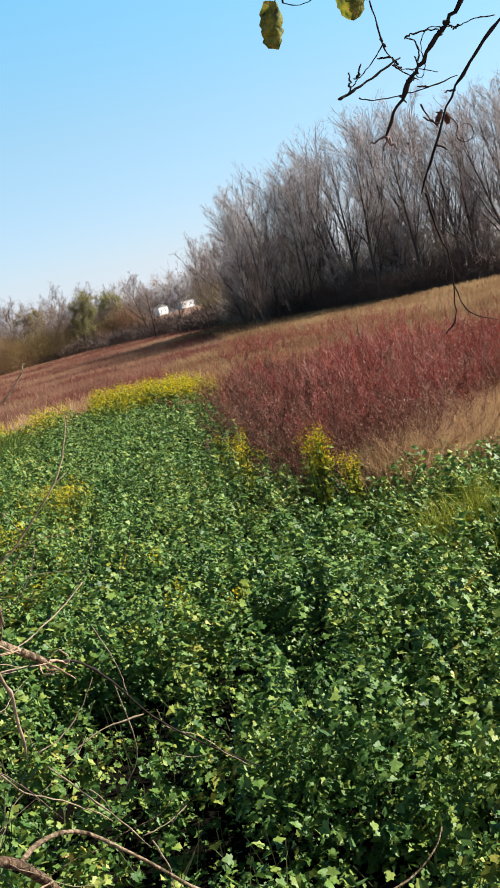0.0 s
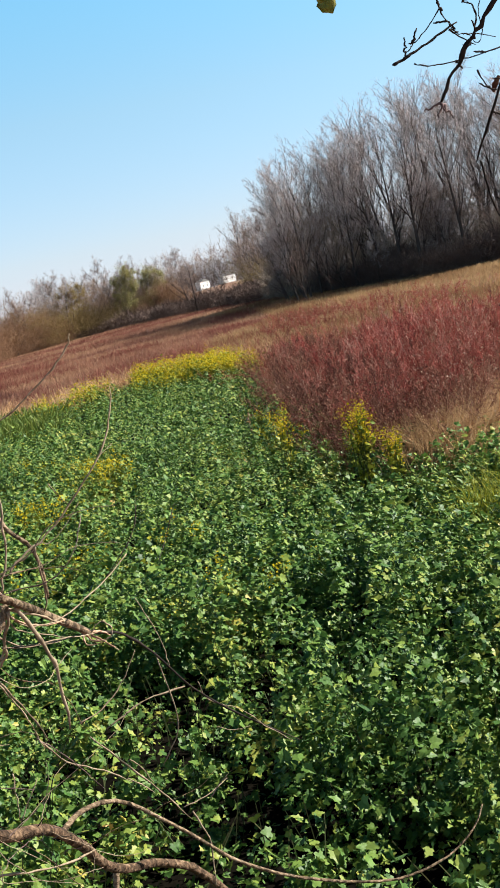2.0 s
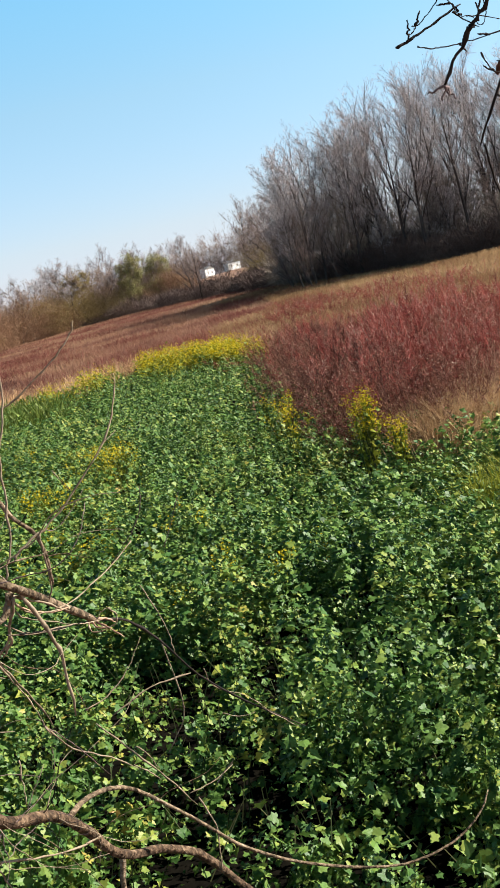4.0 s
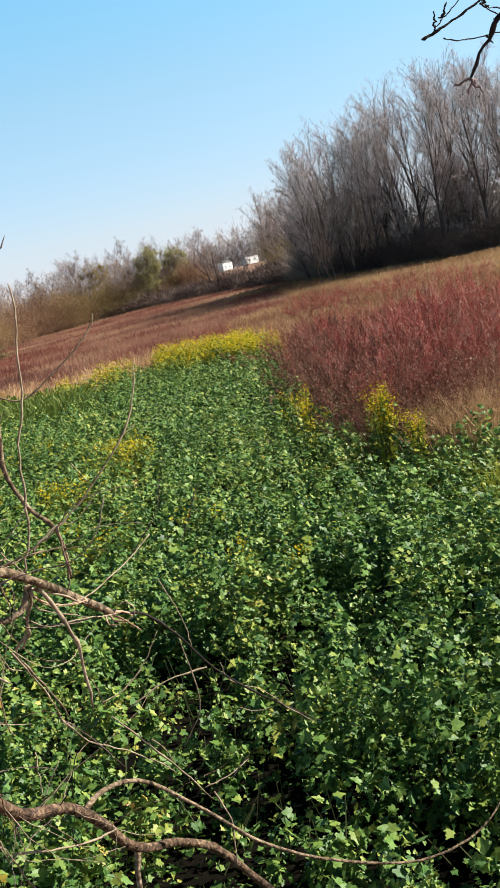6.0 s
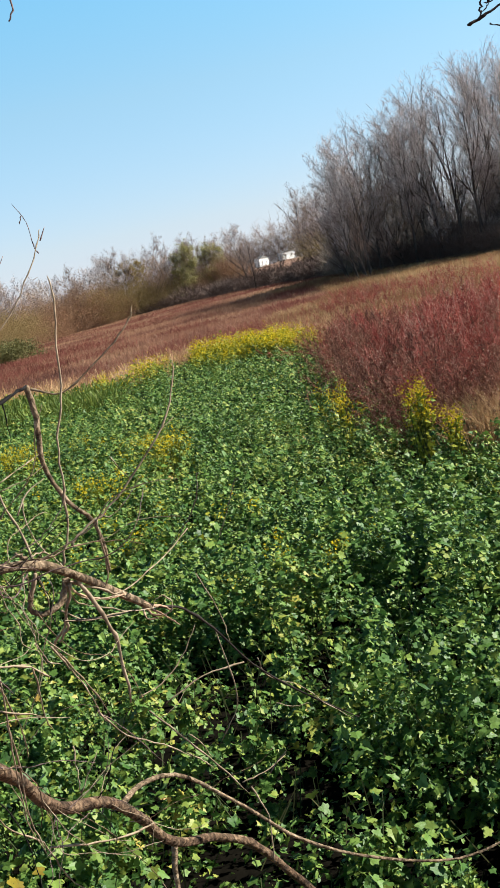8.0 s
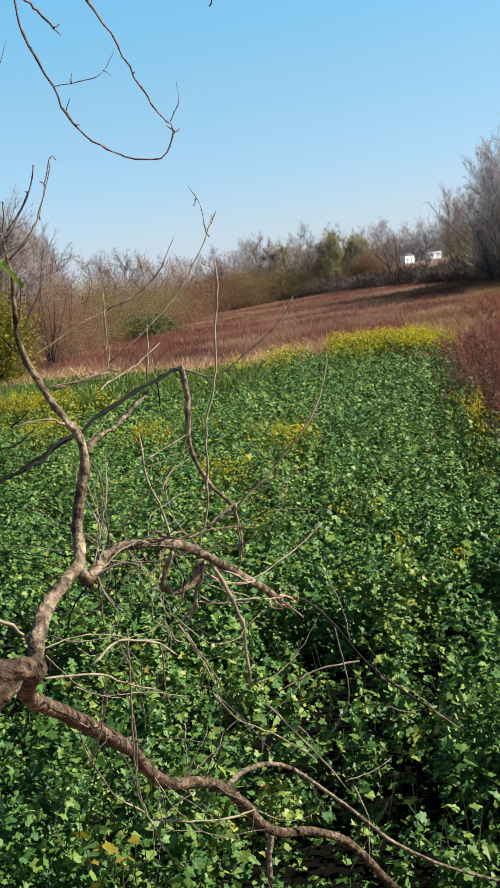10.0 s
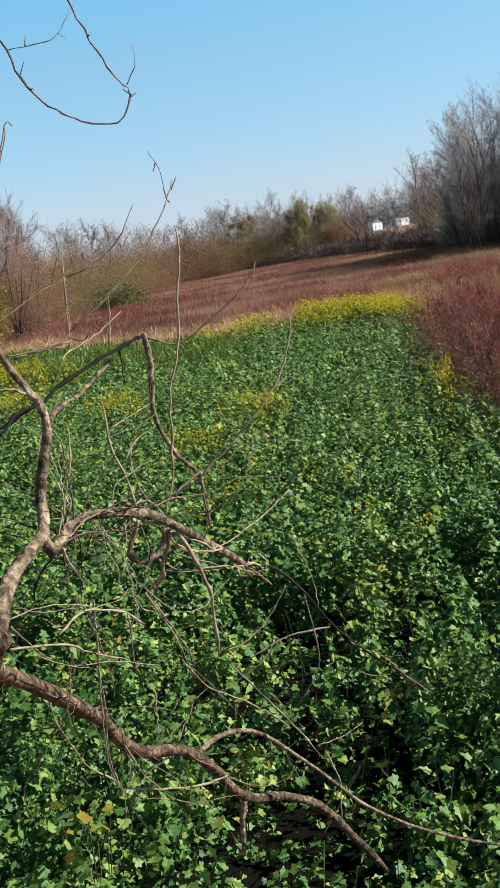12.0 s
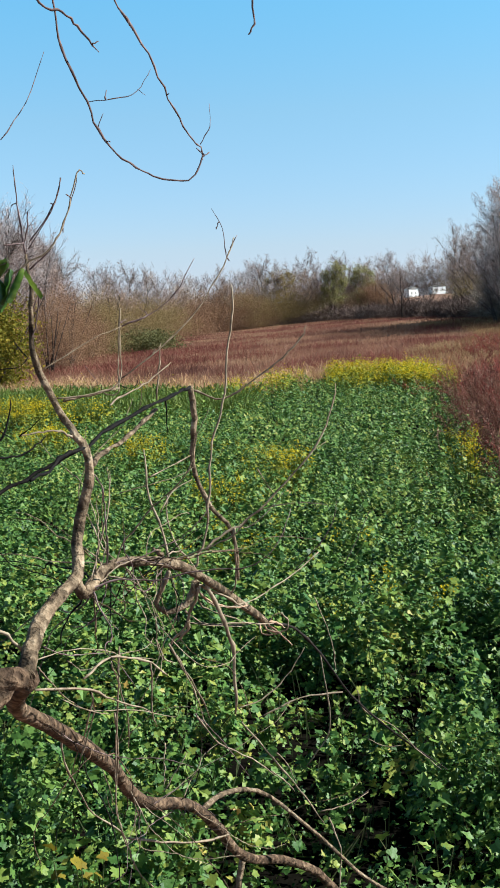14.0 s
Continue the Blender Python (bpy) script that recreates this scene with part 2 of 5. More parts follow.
TWIG_GREY = foliage("woodland_twigs", [(0, (0.3, 0.25, 0.24)), (1, (0.56, 0.49, 0.48))], see=0.2, rough=0.7, patch=0.1, amount=0.3)
THATCH = rough_stuff("dry_thatch", [(0.32, (0.13, 0.07, 0.052)), (0.5, (0.22, 0.125, 0.086)), (0.68, (0.32, 0.215, 0.135))], 1.6, bump=0.8, scale2=0.11, depth=0.08)
# near black, no gloss: shade between the plants put into the soil's colour
SOIL = rough_stuff("shade_black_soil", [(0.3, (0.003, 0.003, 0.0025)), (0.7, (0.011, 0.0095, 0.007))], 9, bump=0.6, depth=0.03)
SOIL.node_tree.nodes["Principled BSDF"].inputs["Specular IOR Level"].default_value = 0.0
PAINT = rough_stuff("white_siding", [(0.3, (0.72, 0.71, 0.69)), (0.7, (0.82, 0.81, 0.79))], 3, rough=0.6, bump=0.1)
ROOFING = rough_stuff("grey_shingles", [(0.3, (0.12, 0.115, 0.11)), (0.7, (0.22, 0.21, 0.2))], 4)
GLASS_DARK = bpy.data.materials.new("dark_window")
GLASS_DARK.use_nodes = True
GLASS_DARK.node_tree.nodes["Principled BSDF"].inputs["Base Color"].default_value = (0.03, 0.035, 0.04, 1)
GLASS_DARK.node_tree.nodes["Principled BSDF"].inputs["Roughness"].default_value = 0.08

# ---------------------------------------------------------------- mesh tools
rng = np.random.default_rng(7)


def mesh_of(name, verts, faces, mat, smooth=False):
    """verts (n, 3), faces (m, k): all faces with k corners."""
    verts, faces = np.asarray(verts, np.float32), np.asarray(faces, np.int32)
    me = bpy.data.meshes.new(name)
    m, k = faces.shape
    me.vertices.add(len(verts))
    me.vertices.foreach_set("co", verts.ravel())
    me.loops.add(m * k)
    me.loops.foreach_set("vertex_index", faces.ravel())
    me.polygons.add(m)
    me.polygons.foreach_set("loop_start", np.arange(0, m * k, k, dtype=np.int32))
    me.polygons.foreach_set("use_smooth", np.full(m, smooth))
    me.update(calc_edges=True)
    me.validate()
    me.materials.append(mat)
    return me


def thing(name, label, category, group="", kind="", at=(0, 0, 0)):
    ob = new(name)
    ob.location = at
    ob.empty_display_size = 0.1
    return tagged(ob, label, category, group, kind)


def part(name, me, parent, label="", kind=""):
    ob = new(name, me)
    ob.parent = parent
    return tagged(ob, label, kind=kind)


def straws(a, b, ra, rb, sides=3):
    """Tapered prisms from the points a to the points b."""
    a, b = np.asarray(a, float), np.asarray(b, float)
    n = len(a)
    d = b - a
    d /= np.linalg.norm(d, axis=1, keepdims=True) + 1e-9
    ref = np.where(np.abs(d[:, 2:3]) < 0.9, [[0, 0, 1.0]], [[1.0, 0, 0]])
    u = np.cross(d, ref)
    u /= np.linalg.norm(u, axis=1, keepdims=True)
    v = np.cross(d, u)
    ang = np.arange(sides) * 2 * math.pi / sides
    ring = u[:, None] * np.cos(ang)[None, :, None] + v[:, None] * np.sin(ang)[None, :, None]
    ra, rb = np.broadcast_to(ra, n), np.broadcast_to(rb, n)
    va = a[:, None] + ring * ra[:, None, None]
    vb = b[:, None] + ring * rb[:, None, None]
    verts = np.concatenate([va, vb], 1).reshape(-1, 3)
    k = np.arange(sides)
    quad = np.stack([k, (k + 1) % sides, sides + (k + 1) % sides, sides + k], 1)
    faces = (np.arange(n) * 2 * sides)[:, None, None] + quad[None]
    return verts, faces.reshape(-1, 4)


def slivers(a, b, wa, wb):
    """Finest twigs: one narrow tapering strip each, turned any way."""
    a, b = np.asarray(a, float), np.asarray(b, float)
    n = len(a)
    d = b - a
    u = np.cross(d, rng.normal(0, 1, (n, 3)))
    u /= np.linalg.norm(u, axis=1, keepdims=True) + 1e-9
    wa, wb = np.broadcast_to(wa, n)[:, None], np.broadcast_to(wb, n)[:, None]
    verts = np.stack([a - u * wa, a + u * wa, b + u * wb, b - u * wb], 1).reshape(-1, 3)
    return verts, np.arange(4 * n).reshape(-1, 4)


def leaves_at(pts, size, facing, shape, tri, spin=None):
    """One leaf of the given shape (k, 3) at each point, its face along facing."""
    n = len(pts)
    f = facing / np.linalg.norm(facing, axis=1, keepdims=True)
    a = rng.uniform(0, 2 * math.pi, n) if spin is None else spin
    h = np.stack([np.cos(a), np.sin(a), np.zeros(n)], 1)
    yv = h - f * np.sum(h * f, 1, keepdims=True)
    yv /= np.linalg.norm(yv, axis=1, keepdims=True) + 1e-9
    xv = np.cross(yv, f)
    s = np.broadcast_to(size, n)[:, None, None]
    wide, cup, skew = (rng.uniform(*k, n)[:, None, None] for k in ((0.7, 1.15), (-0.8, 2.6), (-0.25, 0.25)))
    bx, by, bz = shape[None, :, 0:1], shape[None, :, 1:2], shape[None, :, 2:3]
    v = pts[:, None] + s * ((bx * wide + by * skew) * xv[:, None] + by * yv[:, None] + (bz * cup + 0.3 * skew * bx) * f[:, None])
    fc = (np.arange(n) * len(shape))[:, None, None] + tri[None]
    return v.reshape(-1, 3), fc.reshape(-1, 3)


def lobed(detail):
    """A leaf with five pointed lobes, folded along its midrib, drooping at the tip; length 1."""
    if detail < 0:
        return np.array([(0, -0.36, 0), (0.44, 0.02, 0.1), (0, 0.64, -0.03), (-0.44, 0.02, 0.1)]), np.array([(0, 1, 2), (0, 2, 3)])
    half = {2: [(0.24, -0.15), (0.48, -0.02), (0.38, 0.17), (0.54, 0.44), (0.27, 0.57), (0.15, 0.86)], 1: [(0.4, -0.12), (0.4, 0.15), (0.52, 0.46), (0.17, 0.64)], 0: [(0.46, 0.2)]}[detail]
    rim = [(0, 0)] + half + [(0, 1.0)] + [(-x, y) for x, y in reversed(half)]
    pts = [(0, 0.36, 0)] + [(x, y, 0.22 * abs(x) - 0.16 * max(0, y - 0.35) ** 2 * 2) for x, y in rim]
    n = len(rim)
    tri = np.array([(0, 1 + i, 1 + (i + 1) % n) for i in range(n)])
    return np.array(pts) - [0, 0.36, 0], tri


def value(x, y, s, seed=0):
    """Smooth noise between 0 and 1 over the plan."""
    out = np.zeros_like(np.asarray(x, float))
    r = np.random.default_rng(900 + seed)
    for _ in range(7):
        a, p, k = r.uniform(0, 6.28), r.uniform(0, 6.28), r.uniform(0.6, 1.7)
        out = out + np.sin((x * np.cos(a) + y * np.sin(a)) * k / s + p)
    return 0.5 + out / 7 * 0.9


# ---------------------------------------------------------------- the lie of the land
def land(x, y):
    x, y = np.asarray(x, float), np.asarray(y, float)
    side = 1 / (1 + np.exp(-(x - 0.035 * y - 2) / 6))
    z = 0.15 * np.clip((y - 42) / 110, 0, 1) + 1.25 * side * np.clip((y - 32) / 60, 0, 1)
    far = np.clip((y - 150) / 250, 0, 1)
    z = z + far * 1.8 + 3.3 * np.exp(-((x - 119) / 22) ** 2 - ((y - 640) / 50) ** 2)
    bank = np.clip((3.6 - y) / 2.6, 0, 1)
    return z + 1.45 * bank * bank * (3 - 2 * bank) + 0.05 * np.clip((42 - y) / 12, 0.15, 1) * (value(x, y, 2.0, 5) - 0.5)


def far_edge(x):
    return 37.5 + 4.5 * np.exp(-((x - 5.0) / 2.4) ** 2) + 3.5 * np.clip((-x - 1) / 5, 0, 1) + 1.2 * (value(x, 0 * x, 0.8, 3) - 0.5)


def thicket_edge(x, y):
    """Positive inside the red thicket."""
    left = np.interp(y, [14.0, 16.5, 18.5, 24, 29, 38, 44], [4.6, 4.7, 4.75, 5.4, 6.3, 8.0, 10.0])
    front = np.interp(x, [4.2, 4.9, 6.0, 7.2, 9.0, 14.0], [15.6, 14.6, 14.9, 16.2, 18.0, 20.0])
    return np.minimum(x - left, y - front)


def in_field(x, y):
    return (y < far_edge(x)) & (thicket_edge(x, y) < 0.25)


def wedge(n, y0, y1, a0=-15.5, a1=28.5):
    """Random places seen between two distances and two bearings, even over the ground."""
    r = np.sqrt(rng.uniform(y0 * y0, y1 * y1, n))
    a = np.radians(rng.uniform(a0, a1, n))
    return r * np.sin(a), r * np.cos(a)


gx = np.concatenate([-np.geomspace(4000, 45, 24), np.linspace(-40, 60, 101), np.geomspace(65, 4000, 24)])
gy = np.concatenate([-np.geomspace(4000, 12, 18), np.linspace(-10, 50, 101), np.linspace(52, 200, 60), np.geomspace(210, 4500, 24)])
GX, GY = np.meshgrid(gx, gy)
nx, ny = len(gx), len(gy)
ii = (np.arange(ny - 1)[:, None] * nx + np.arange(nx - 1)[None]).ravel()
gverts = np.stack([GX.ravel(), GY.ravel(), land(GX.ravel(), GY.ravel())], 1)
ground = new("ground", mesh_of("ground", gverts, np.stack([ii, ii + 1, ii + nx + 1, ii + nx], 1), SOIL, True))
ground.data.materials.append(THATCH)
mid = gverts[np.stack([ii, ii + 1, ii + nx + 1, ii + nx], 1)].mean(1)
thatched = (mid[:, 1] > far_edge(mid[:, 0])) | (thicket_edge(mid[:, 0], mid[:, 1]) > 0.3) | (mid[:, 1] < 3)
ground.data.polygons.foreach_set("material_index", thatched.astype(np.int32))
tagged(ground, "soil coloured near black for the shade under the plants, rising gently into a meadow of dry thatch", "ground", kind="structure")

# ---------------------------------------------------------------- the leafy field
field = thing("ground_cover", "dense low green plants with lobed ivy-like leaves over the soil", "plants", kind="stuff")


HOLLOWS = ((0.32, 7.8, 0.35), (0.3, 7.0, 0.4), (0.34, 7.35, 0.35), (-0.1, 5.75, 0.3), (0.25, 5.54, 0.35), (-0.3, 6.7, 0.25), (-0.05, 6.4, 0.25), (0.5, 6.3, 0.25), (0.1, 5.1, 0.3), (0.45, 4.95, 0.3), (0.9, 4.95, 0.35), (1.35, 4.75, 0.4), (0.8, 7.9, 0.3), (0.3, 8.3, 0.3), (0.45, 8.9, 0.3), (0.15, 4.6, 0.45), (0.55, 5.9, 0.4), (-0.15, 4.95, 0.35))
DENSE = ((-1.1, 5.4, 0.6), (1.35, 6.5, 0.5), (2.2, 9.2, 1.1), (-0.9, 15.0, 1.0), (1.2, 9.3, 0.6))


def canopy(x, y):
    """Height of the plants' tops over the soil: mounds with hollows between."""
    a, b, c = value(x, y, 0.55, 1), value(x, y, 0.16, 2), value(x, y, 0.07, 4)
    h = 0.18 * a + 0.36 * b + 0.4 * c
    for hx, hy, hr in HOLLOWS:
        h = h - 0.14 * np.exp(-((x - hx) ** 2 + (y - hy) ** 2) / hr ** 2)
    for hx, hy, hr in DENSE:
        h = h + 0.1 * np.exp(-((x - hx) ** 2 + (y - hy) ** 2) / hr ** 2)
    return np.maximum(h, 0.12)


def cover(plants, each, y0, y1, detail, smin, smax, spread):
    """Single plants, each a small dome of leaves, with gaps and hollows between them."""
    x, y = wedge(plants, y0, y1)
    hollow = value(x, y, 0.2, 9) * 0.35 + value(x, y, 0.075, 4) * 0.4 + value(x, y, 0.6, 11) * 0.25
    for hx, hy, hr in HOLLOWS:
        hollow = hollow - 0.16 * np.exp(-((x - hx) ** 2 + (y - hy) ** 2) / hr ** 2)
    for hx, hy, hr in DENSE:
        hollow = hollow + 0.08 * np.exp(-((x - hx) ** 2 + (y - hy) ** 2) / hr ** 2)
    keep = in_field(x, y) & (rng.uniform(0, 1, plants) < np.clip((hollow - np.interp(y, [5, 7, 10, 14], [0.44, 0.43, 0.42, 0.37])) * 9, 0.12, 1))
    x, y, hollow = x[keep], y[keep], hollow[keep]
    h = canopy(x, y) * rng.uniform(0.55, 1.2, len(x)) * np.clip(0.5 + (hollow - 0.35) * 2.4, 0.38, 1.2)
    h = np.minimum(h, 0.78 * rng.uniform(0.85, 1.1, len(h)))
    wide = spread * rng.uniform(0.6, 1.3, len(x))
    big = rng.uniform(0.8, 1.2, len(x))
    x, y, h, wide, big = (np.repeat(k, each) for k in (x, y, h, wide, big))
    m = len(x)
    out = rng.normal(0, 1, (m, 2))
    x, y = x + out[:, 0] * wide, y + out[:, 1] * wide
    z = h * (1 - 0.2 * np.clip((out ** 2).sum(1), 0, 3)) - np.abs(rng.normal(0, 0.05, m))
    z = land(x, y) + np.maximum(z, 0.04)
    loose = np.interp(y, [5.8, 8], [0.9, 0.56])
    face = np.stack([out[:, 0] * 0.45 + rng.normal(0, 1, m) * loose + np.interp(y, [5.8, 8], [-0.1, 0.22]), out[:, 1] * 0.45 - 0.15 + rng.normal(0, 1, m) * loose, np.ones(m)], 1)
    # large lobed leaves among many small young ones
    size = np.where(rng.uniform(0, 1, m) < 0.6, rng.uniform(0.7, 1.3, m) * smin, smin + (smax - smin) * rng.beta(1.6, 1.3, m)) * big
    shape, tri = lobed(detail)
    return leaves_at(np.stack([x, y, z], 1), size, face, shape, tri)


part("foliage", mesh_of("near_foliage", *cover(2500, 30, 3.3, 6.6, 2, 0.022, 0.066, 0.055), LEAF), field, kind="stuff")
part("foliage", mesh_of("middle_foliage", *cover(3900, 27, 6.6, 10.5, 2, 0.025, 0.078, 0.058), LEAF), field, kind="stuff")
part("foliage", mesh_of("further_foliage", *cover(4000, 22, 10.5, 14, 1, 0.03, 0.088, 0.065), LEAF), field, kind="stuff")
part("foliage", mesh_of("distant_foliage", *cover(15000, 17, 14, 24, 0, 0.034, 0.09, 0.07), LEAF), field, kind="stuff")
part("foliage", mesh_of("far_foliage", *cover(27000, 13, 24, 46, 0, 0.044, 0.105, 0.09), LEAF), field, kind="stuff")
ux, uy = (np.concatenate(k) for k in zip(wedge(2600, 3.3, 10), wedge(8000, 10, 22)))
keep = in_field(ux, uy)
ux, uy = ux[keep], uy[keep]
low_pts = np.stack([ux, uy, land(ux, uy) + rng.uniform(0.01, 0.1, len(ux))], 1)
low_face = np.stack([rng.normal(0, 0.5, len(ux)), rng.normal(-0.2, 0.5, len(ux)), np.ones(len(ux))], 1)
part("foliage", mesh_of("low_foliage", *leaves_at(low_pts, rng.uniform(0.03, 0.065, len(ux)), low_face, *lobed(1)), LEAF), field, kind="stuff")
sx, sy = wedge(700, 3.6, 9)
keep = in_field(sx, sy)
sx, sy = sx[keep], sy[keep]
sz = land(sx, sy)
foot = np.stack([sx, sy, sz], 1)
head = foot + np.stack([rng.normal(0, 0.12, len(sx)), rng.normal(0, 0.12, len(sx)), canopy(sx, sy) * 0.85 + rng.uniform(-0.15, 0.04, len(sx))], 1)
part("stalks", mesh_of("stalks", *straws(foot, head, 0.004, 0.0025), STALK), field, kind="stuff")


# ---------------------------------------------------------------- mustard in flower
def mustard_mesh(n_stem, height, spread, r, flowers=22, big=0.015):
    """Branched stems, and small four-petalled flowers at their heads."""
    a0 = np.stack([r.normal(0, spread * 0.35, n_stem), r.normal(0, spread * 0.35, n_stem), np.zeros(n_stem)], 1)
    tip = a0 + np.stack([r.normal(0, spread * 0.5, n_stem), r.normal(0, spread * 0.5, n_stem), height * r.uniform(0.65, 1.05, n_stem)], 1)
    stems = straws(a0, tip, 0.005, 0.003)
    c = np.repeat(tip, flowers, 0) + r.normal(0, 1, (n_stem * flowers, 3)) * [0.04, 0.04, 0.06]
    shape = np.array([(0, 0, 0), (1, 0, .2), (.3, .3, 0), (0, 1, .2), (-.3, .3, 0), (-1, 0, .2), (-.3, -.3, 0), (0, -1, .2), (.3, -.3, 0)])
    tri = np.array([(0, 1 + i, 1 + (i + 1) % 8) for i in range(8)])
    fl = leaves_at(c, r.uniform(0.7, 1.3, len(c)) * big, r.normal(0, 0.6, (len(c), 3)) + [0.2, -0.3, 1], shape, tri)
    q = a0[r.integers(0, n_stem, n_stem * 9)]
    q = q + (tip[r.integers(0, n_stem, n_stem * 9)] - q) * r.uniform(0.2, 0.97, (n_stem * 9, 1))
    sh, tr = lobed(0)
    lv = leaves_at(q, r.uniform(0.05, 0.1, len(q)), r.normal(0, 0.7, (len(q), 3)) + [0, 0, 0.8], sh, tr)
    return stems, lv, fl


def mustard_plant(x, y, n_stem, height, spread, seed, label):
    r = np.random.default_rng(seed)
    t = thing("mustard_plant", label, "plant", "mustard plants in the field", at=(x, y, float(land(x, y))))
    stems, lv, fl = mustard_mesh(n_stem, height, spread, r)
    part("stems", mesh_of("stems", *stems, STALK), t, kind="stuff")
    part("leaves", mesh_of("leaves", *lv, FLOWER_GREEN), t, kind="stuff")
    part("flowers", mesh_of("flowers", *fl, FLOWER), t, "small bright yellow flowers", "stuff")
    return t


WILD = "wild mustard with bright yellow flowers standing among green leaves"
mustard_plant(3.92, 14.25, 44, 1.15, 0.17, 1, "tall wild mustard in full yellow flower beside the red thicket")
mustard_plant(4.12, 13.7, 16, 0.85, 0.14, 2, WILD)
mustard_plant(3.4, 16.4, 10, 0.95, 0.14, 3, WILD)
mustard_plant(3.62, 18.0, 12, 0.95, 0.2, 4, WILD)
mustard_plant(1.0, 18.2, 34, 0.8, 0.5, 5, "loose spread of wild mustard with sparse yellow flowers")
mustard_plant(1.45, 9.4, 9, 0.68, 0.5, 6, WILD)
mustard_plant(-1.45, 20.6, 34, 0.82, 0.4, 7, "loose spread of wild mustard with sparse yellow flowers")
mustard_plant(-5.1, 30.0, 150, 0.95, 0.9, 8, "broad patch of wild mustard in yellow flower")
mustard_plant(0.6, 12.2, 12, 0.66, 1.0, 9, "loose spread of wild mustard with sparse yellow flowers")
mustard_plant(-3.6, 23.5, 60, 0.85, 0.6, 11, "broad patch of wild mustard in yellow flower")
mustard_plant(-0.3, 16.2, 20, 0.7, 0.5, 12, WILD)
mustard_plant(-0.4, 21.5, 10, 0.7, 0.9, 10, WILD)


def mustard_band():
    t = thing("mustard_patch", "band of wild mustard in bright yellow flower along the field's far edge", "plants", kind="stuff")
    r = np.random.default_rng(21)
    x = np.concatenate([r.uniform(3.7, 7.2, 900), r.normal(1.95, 0.45, 110), r.normal(0.55, 0.3, 36), r.uniform(-7, 0, 20), r.uniform(-9, -3, 130)])
    y = far_edge(x) + r.uniform(-4.6, 0.6, len(x)) * np.where(x > 3, 1, 0.45)
    y[-130:] = r.uniform(26, 34, 130)
    bloom = value(x, y, 0.5, 66) * 0.6 + value(x, y, 0.17, 67) * 0.4 > 0.43
    x, y = x[bloom], y[bloom]
    f = np.stack([x, y, land(x, y)], 1)
    tip = f + np.stack([r.normal(0, .1, len(x)), r.normal(0, .1, len(x)), r.uniform(0.45, 0.85, len(x))], 1)
    part("stems", mesh_of("band_stems", *straws(f, tip, 0.008, 0.004), FLOWER_GREEN), t, kind="stuff")
    c = np.repeat(tip, 16, 0) + r.normal(0, 1, (len(tip) * 16, 3)) * [0.12, 0.12, 0.1]
    sh, tr = lobed(-1)
    part("flowers", mesh_of("band_flowers", *leaves_at(c, r.uniform(0.03, 0.055, len(c)), r.normal(0, .6, (len(c), 3)) + [.2, -.3, 1], sh, tr), FLOWER), t, "bright yellow flowers", "stuff")
    c = np.repeat(tip, 8, 0) - [0, 0, 0.25] + r.normal(0, 1, (len(tip) * 8, 3)) * [0.16, 0.16, 0.15]
    part("leaves", mesh_of("band_leaves", *leaves_at(c, r.uniform(0.07, 0.13, len(c)), r.normal(0, .6, (len(c), 3)) + [.2, -.3, 1], sh, tr), FLOWER_GREEN), t, kind="stuff")


mustard_band()


# ---------------------------------------------------------------- red thicket
def red_shrub_mesh(seed, height, spread, stems=70, mat=None):
    """Main stems, the fine side twigs that they carry, and dry seed heads on the tips."""
    r = np.random.default_rng(seed)
    main, side = [], []
    for _ in range(stems):
        p = np.array([r.normal(0, spread * 0.4), r.normal(0, spread * 0.4), 0])
        d = np.array([p[0] * 0.6 + r.normal(0, 0.3), p[1] * 0.6 + r.normal(0, 0.3), 1.0])
        h, q, rad = height * r.uniform(0.5, 1.0), p, 0.0034
        for s in range(5):
            e = q + d / np.linalg.norm(d) * h / 5
            main.append((q, e, rad, rad * 0.8))
            for _ in range(r.poisson(2.2 + s * 4.4)):
                w = d / np.linalg.norm(d) * 0.7 + r.normal(0, 0.75, 3)
                b0 = q + (e - q) * r.uniform()
                b1 = b0 + w / np.linalg.norm(w) * h * r.uniform(0.04, 0.15)
                side.append((b0, b1, 0.0019, 0.001))
            q, rad = e, rad * 0.8
            d = d + r.normal(0, 0.26, 3)
    made = []
    for name, segs in (("stems", main), ("twigs", side)):
        a, b, ra, rb = (np.array([k[i] for k in segs]) for i in range(4))
        made.append((name, mesh_of(name, *(straws if name == "stems" else slivers)(a, b, ra, rb), mat or RED_TWIG)))
    tips = np.array([k[1] for k in side])
    tips = tips[r.integers(0, len(tips), 300)]
    made.append(("seed_heads", mesh_of("seed_heads", *leaves_at(tips, r.uniform(0.01, 0.028, 300), r.normal(0, 1, (300, 3)), *lobed(-1)), SEED)))
    return made


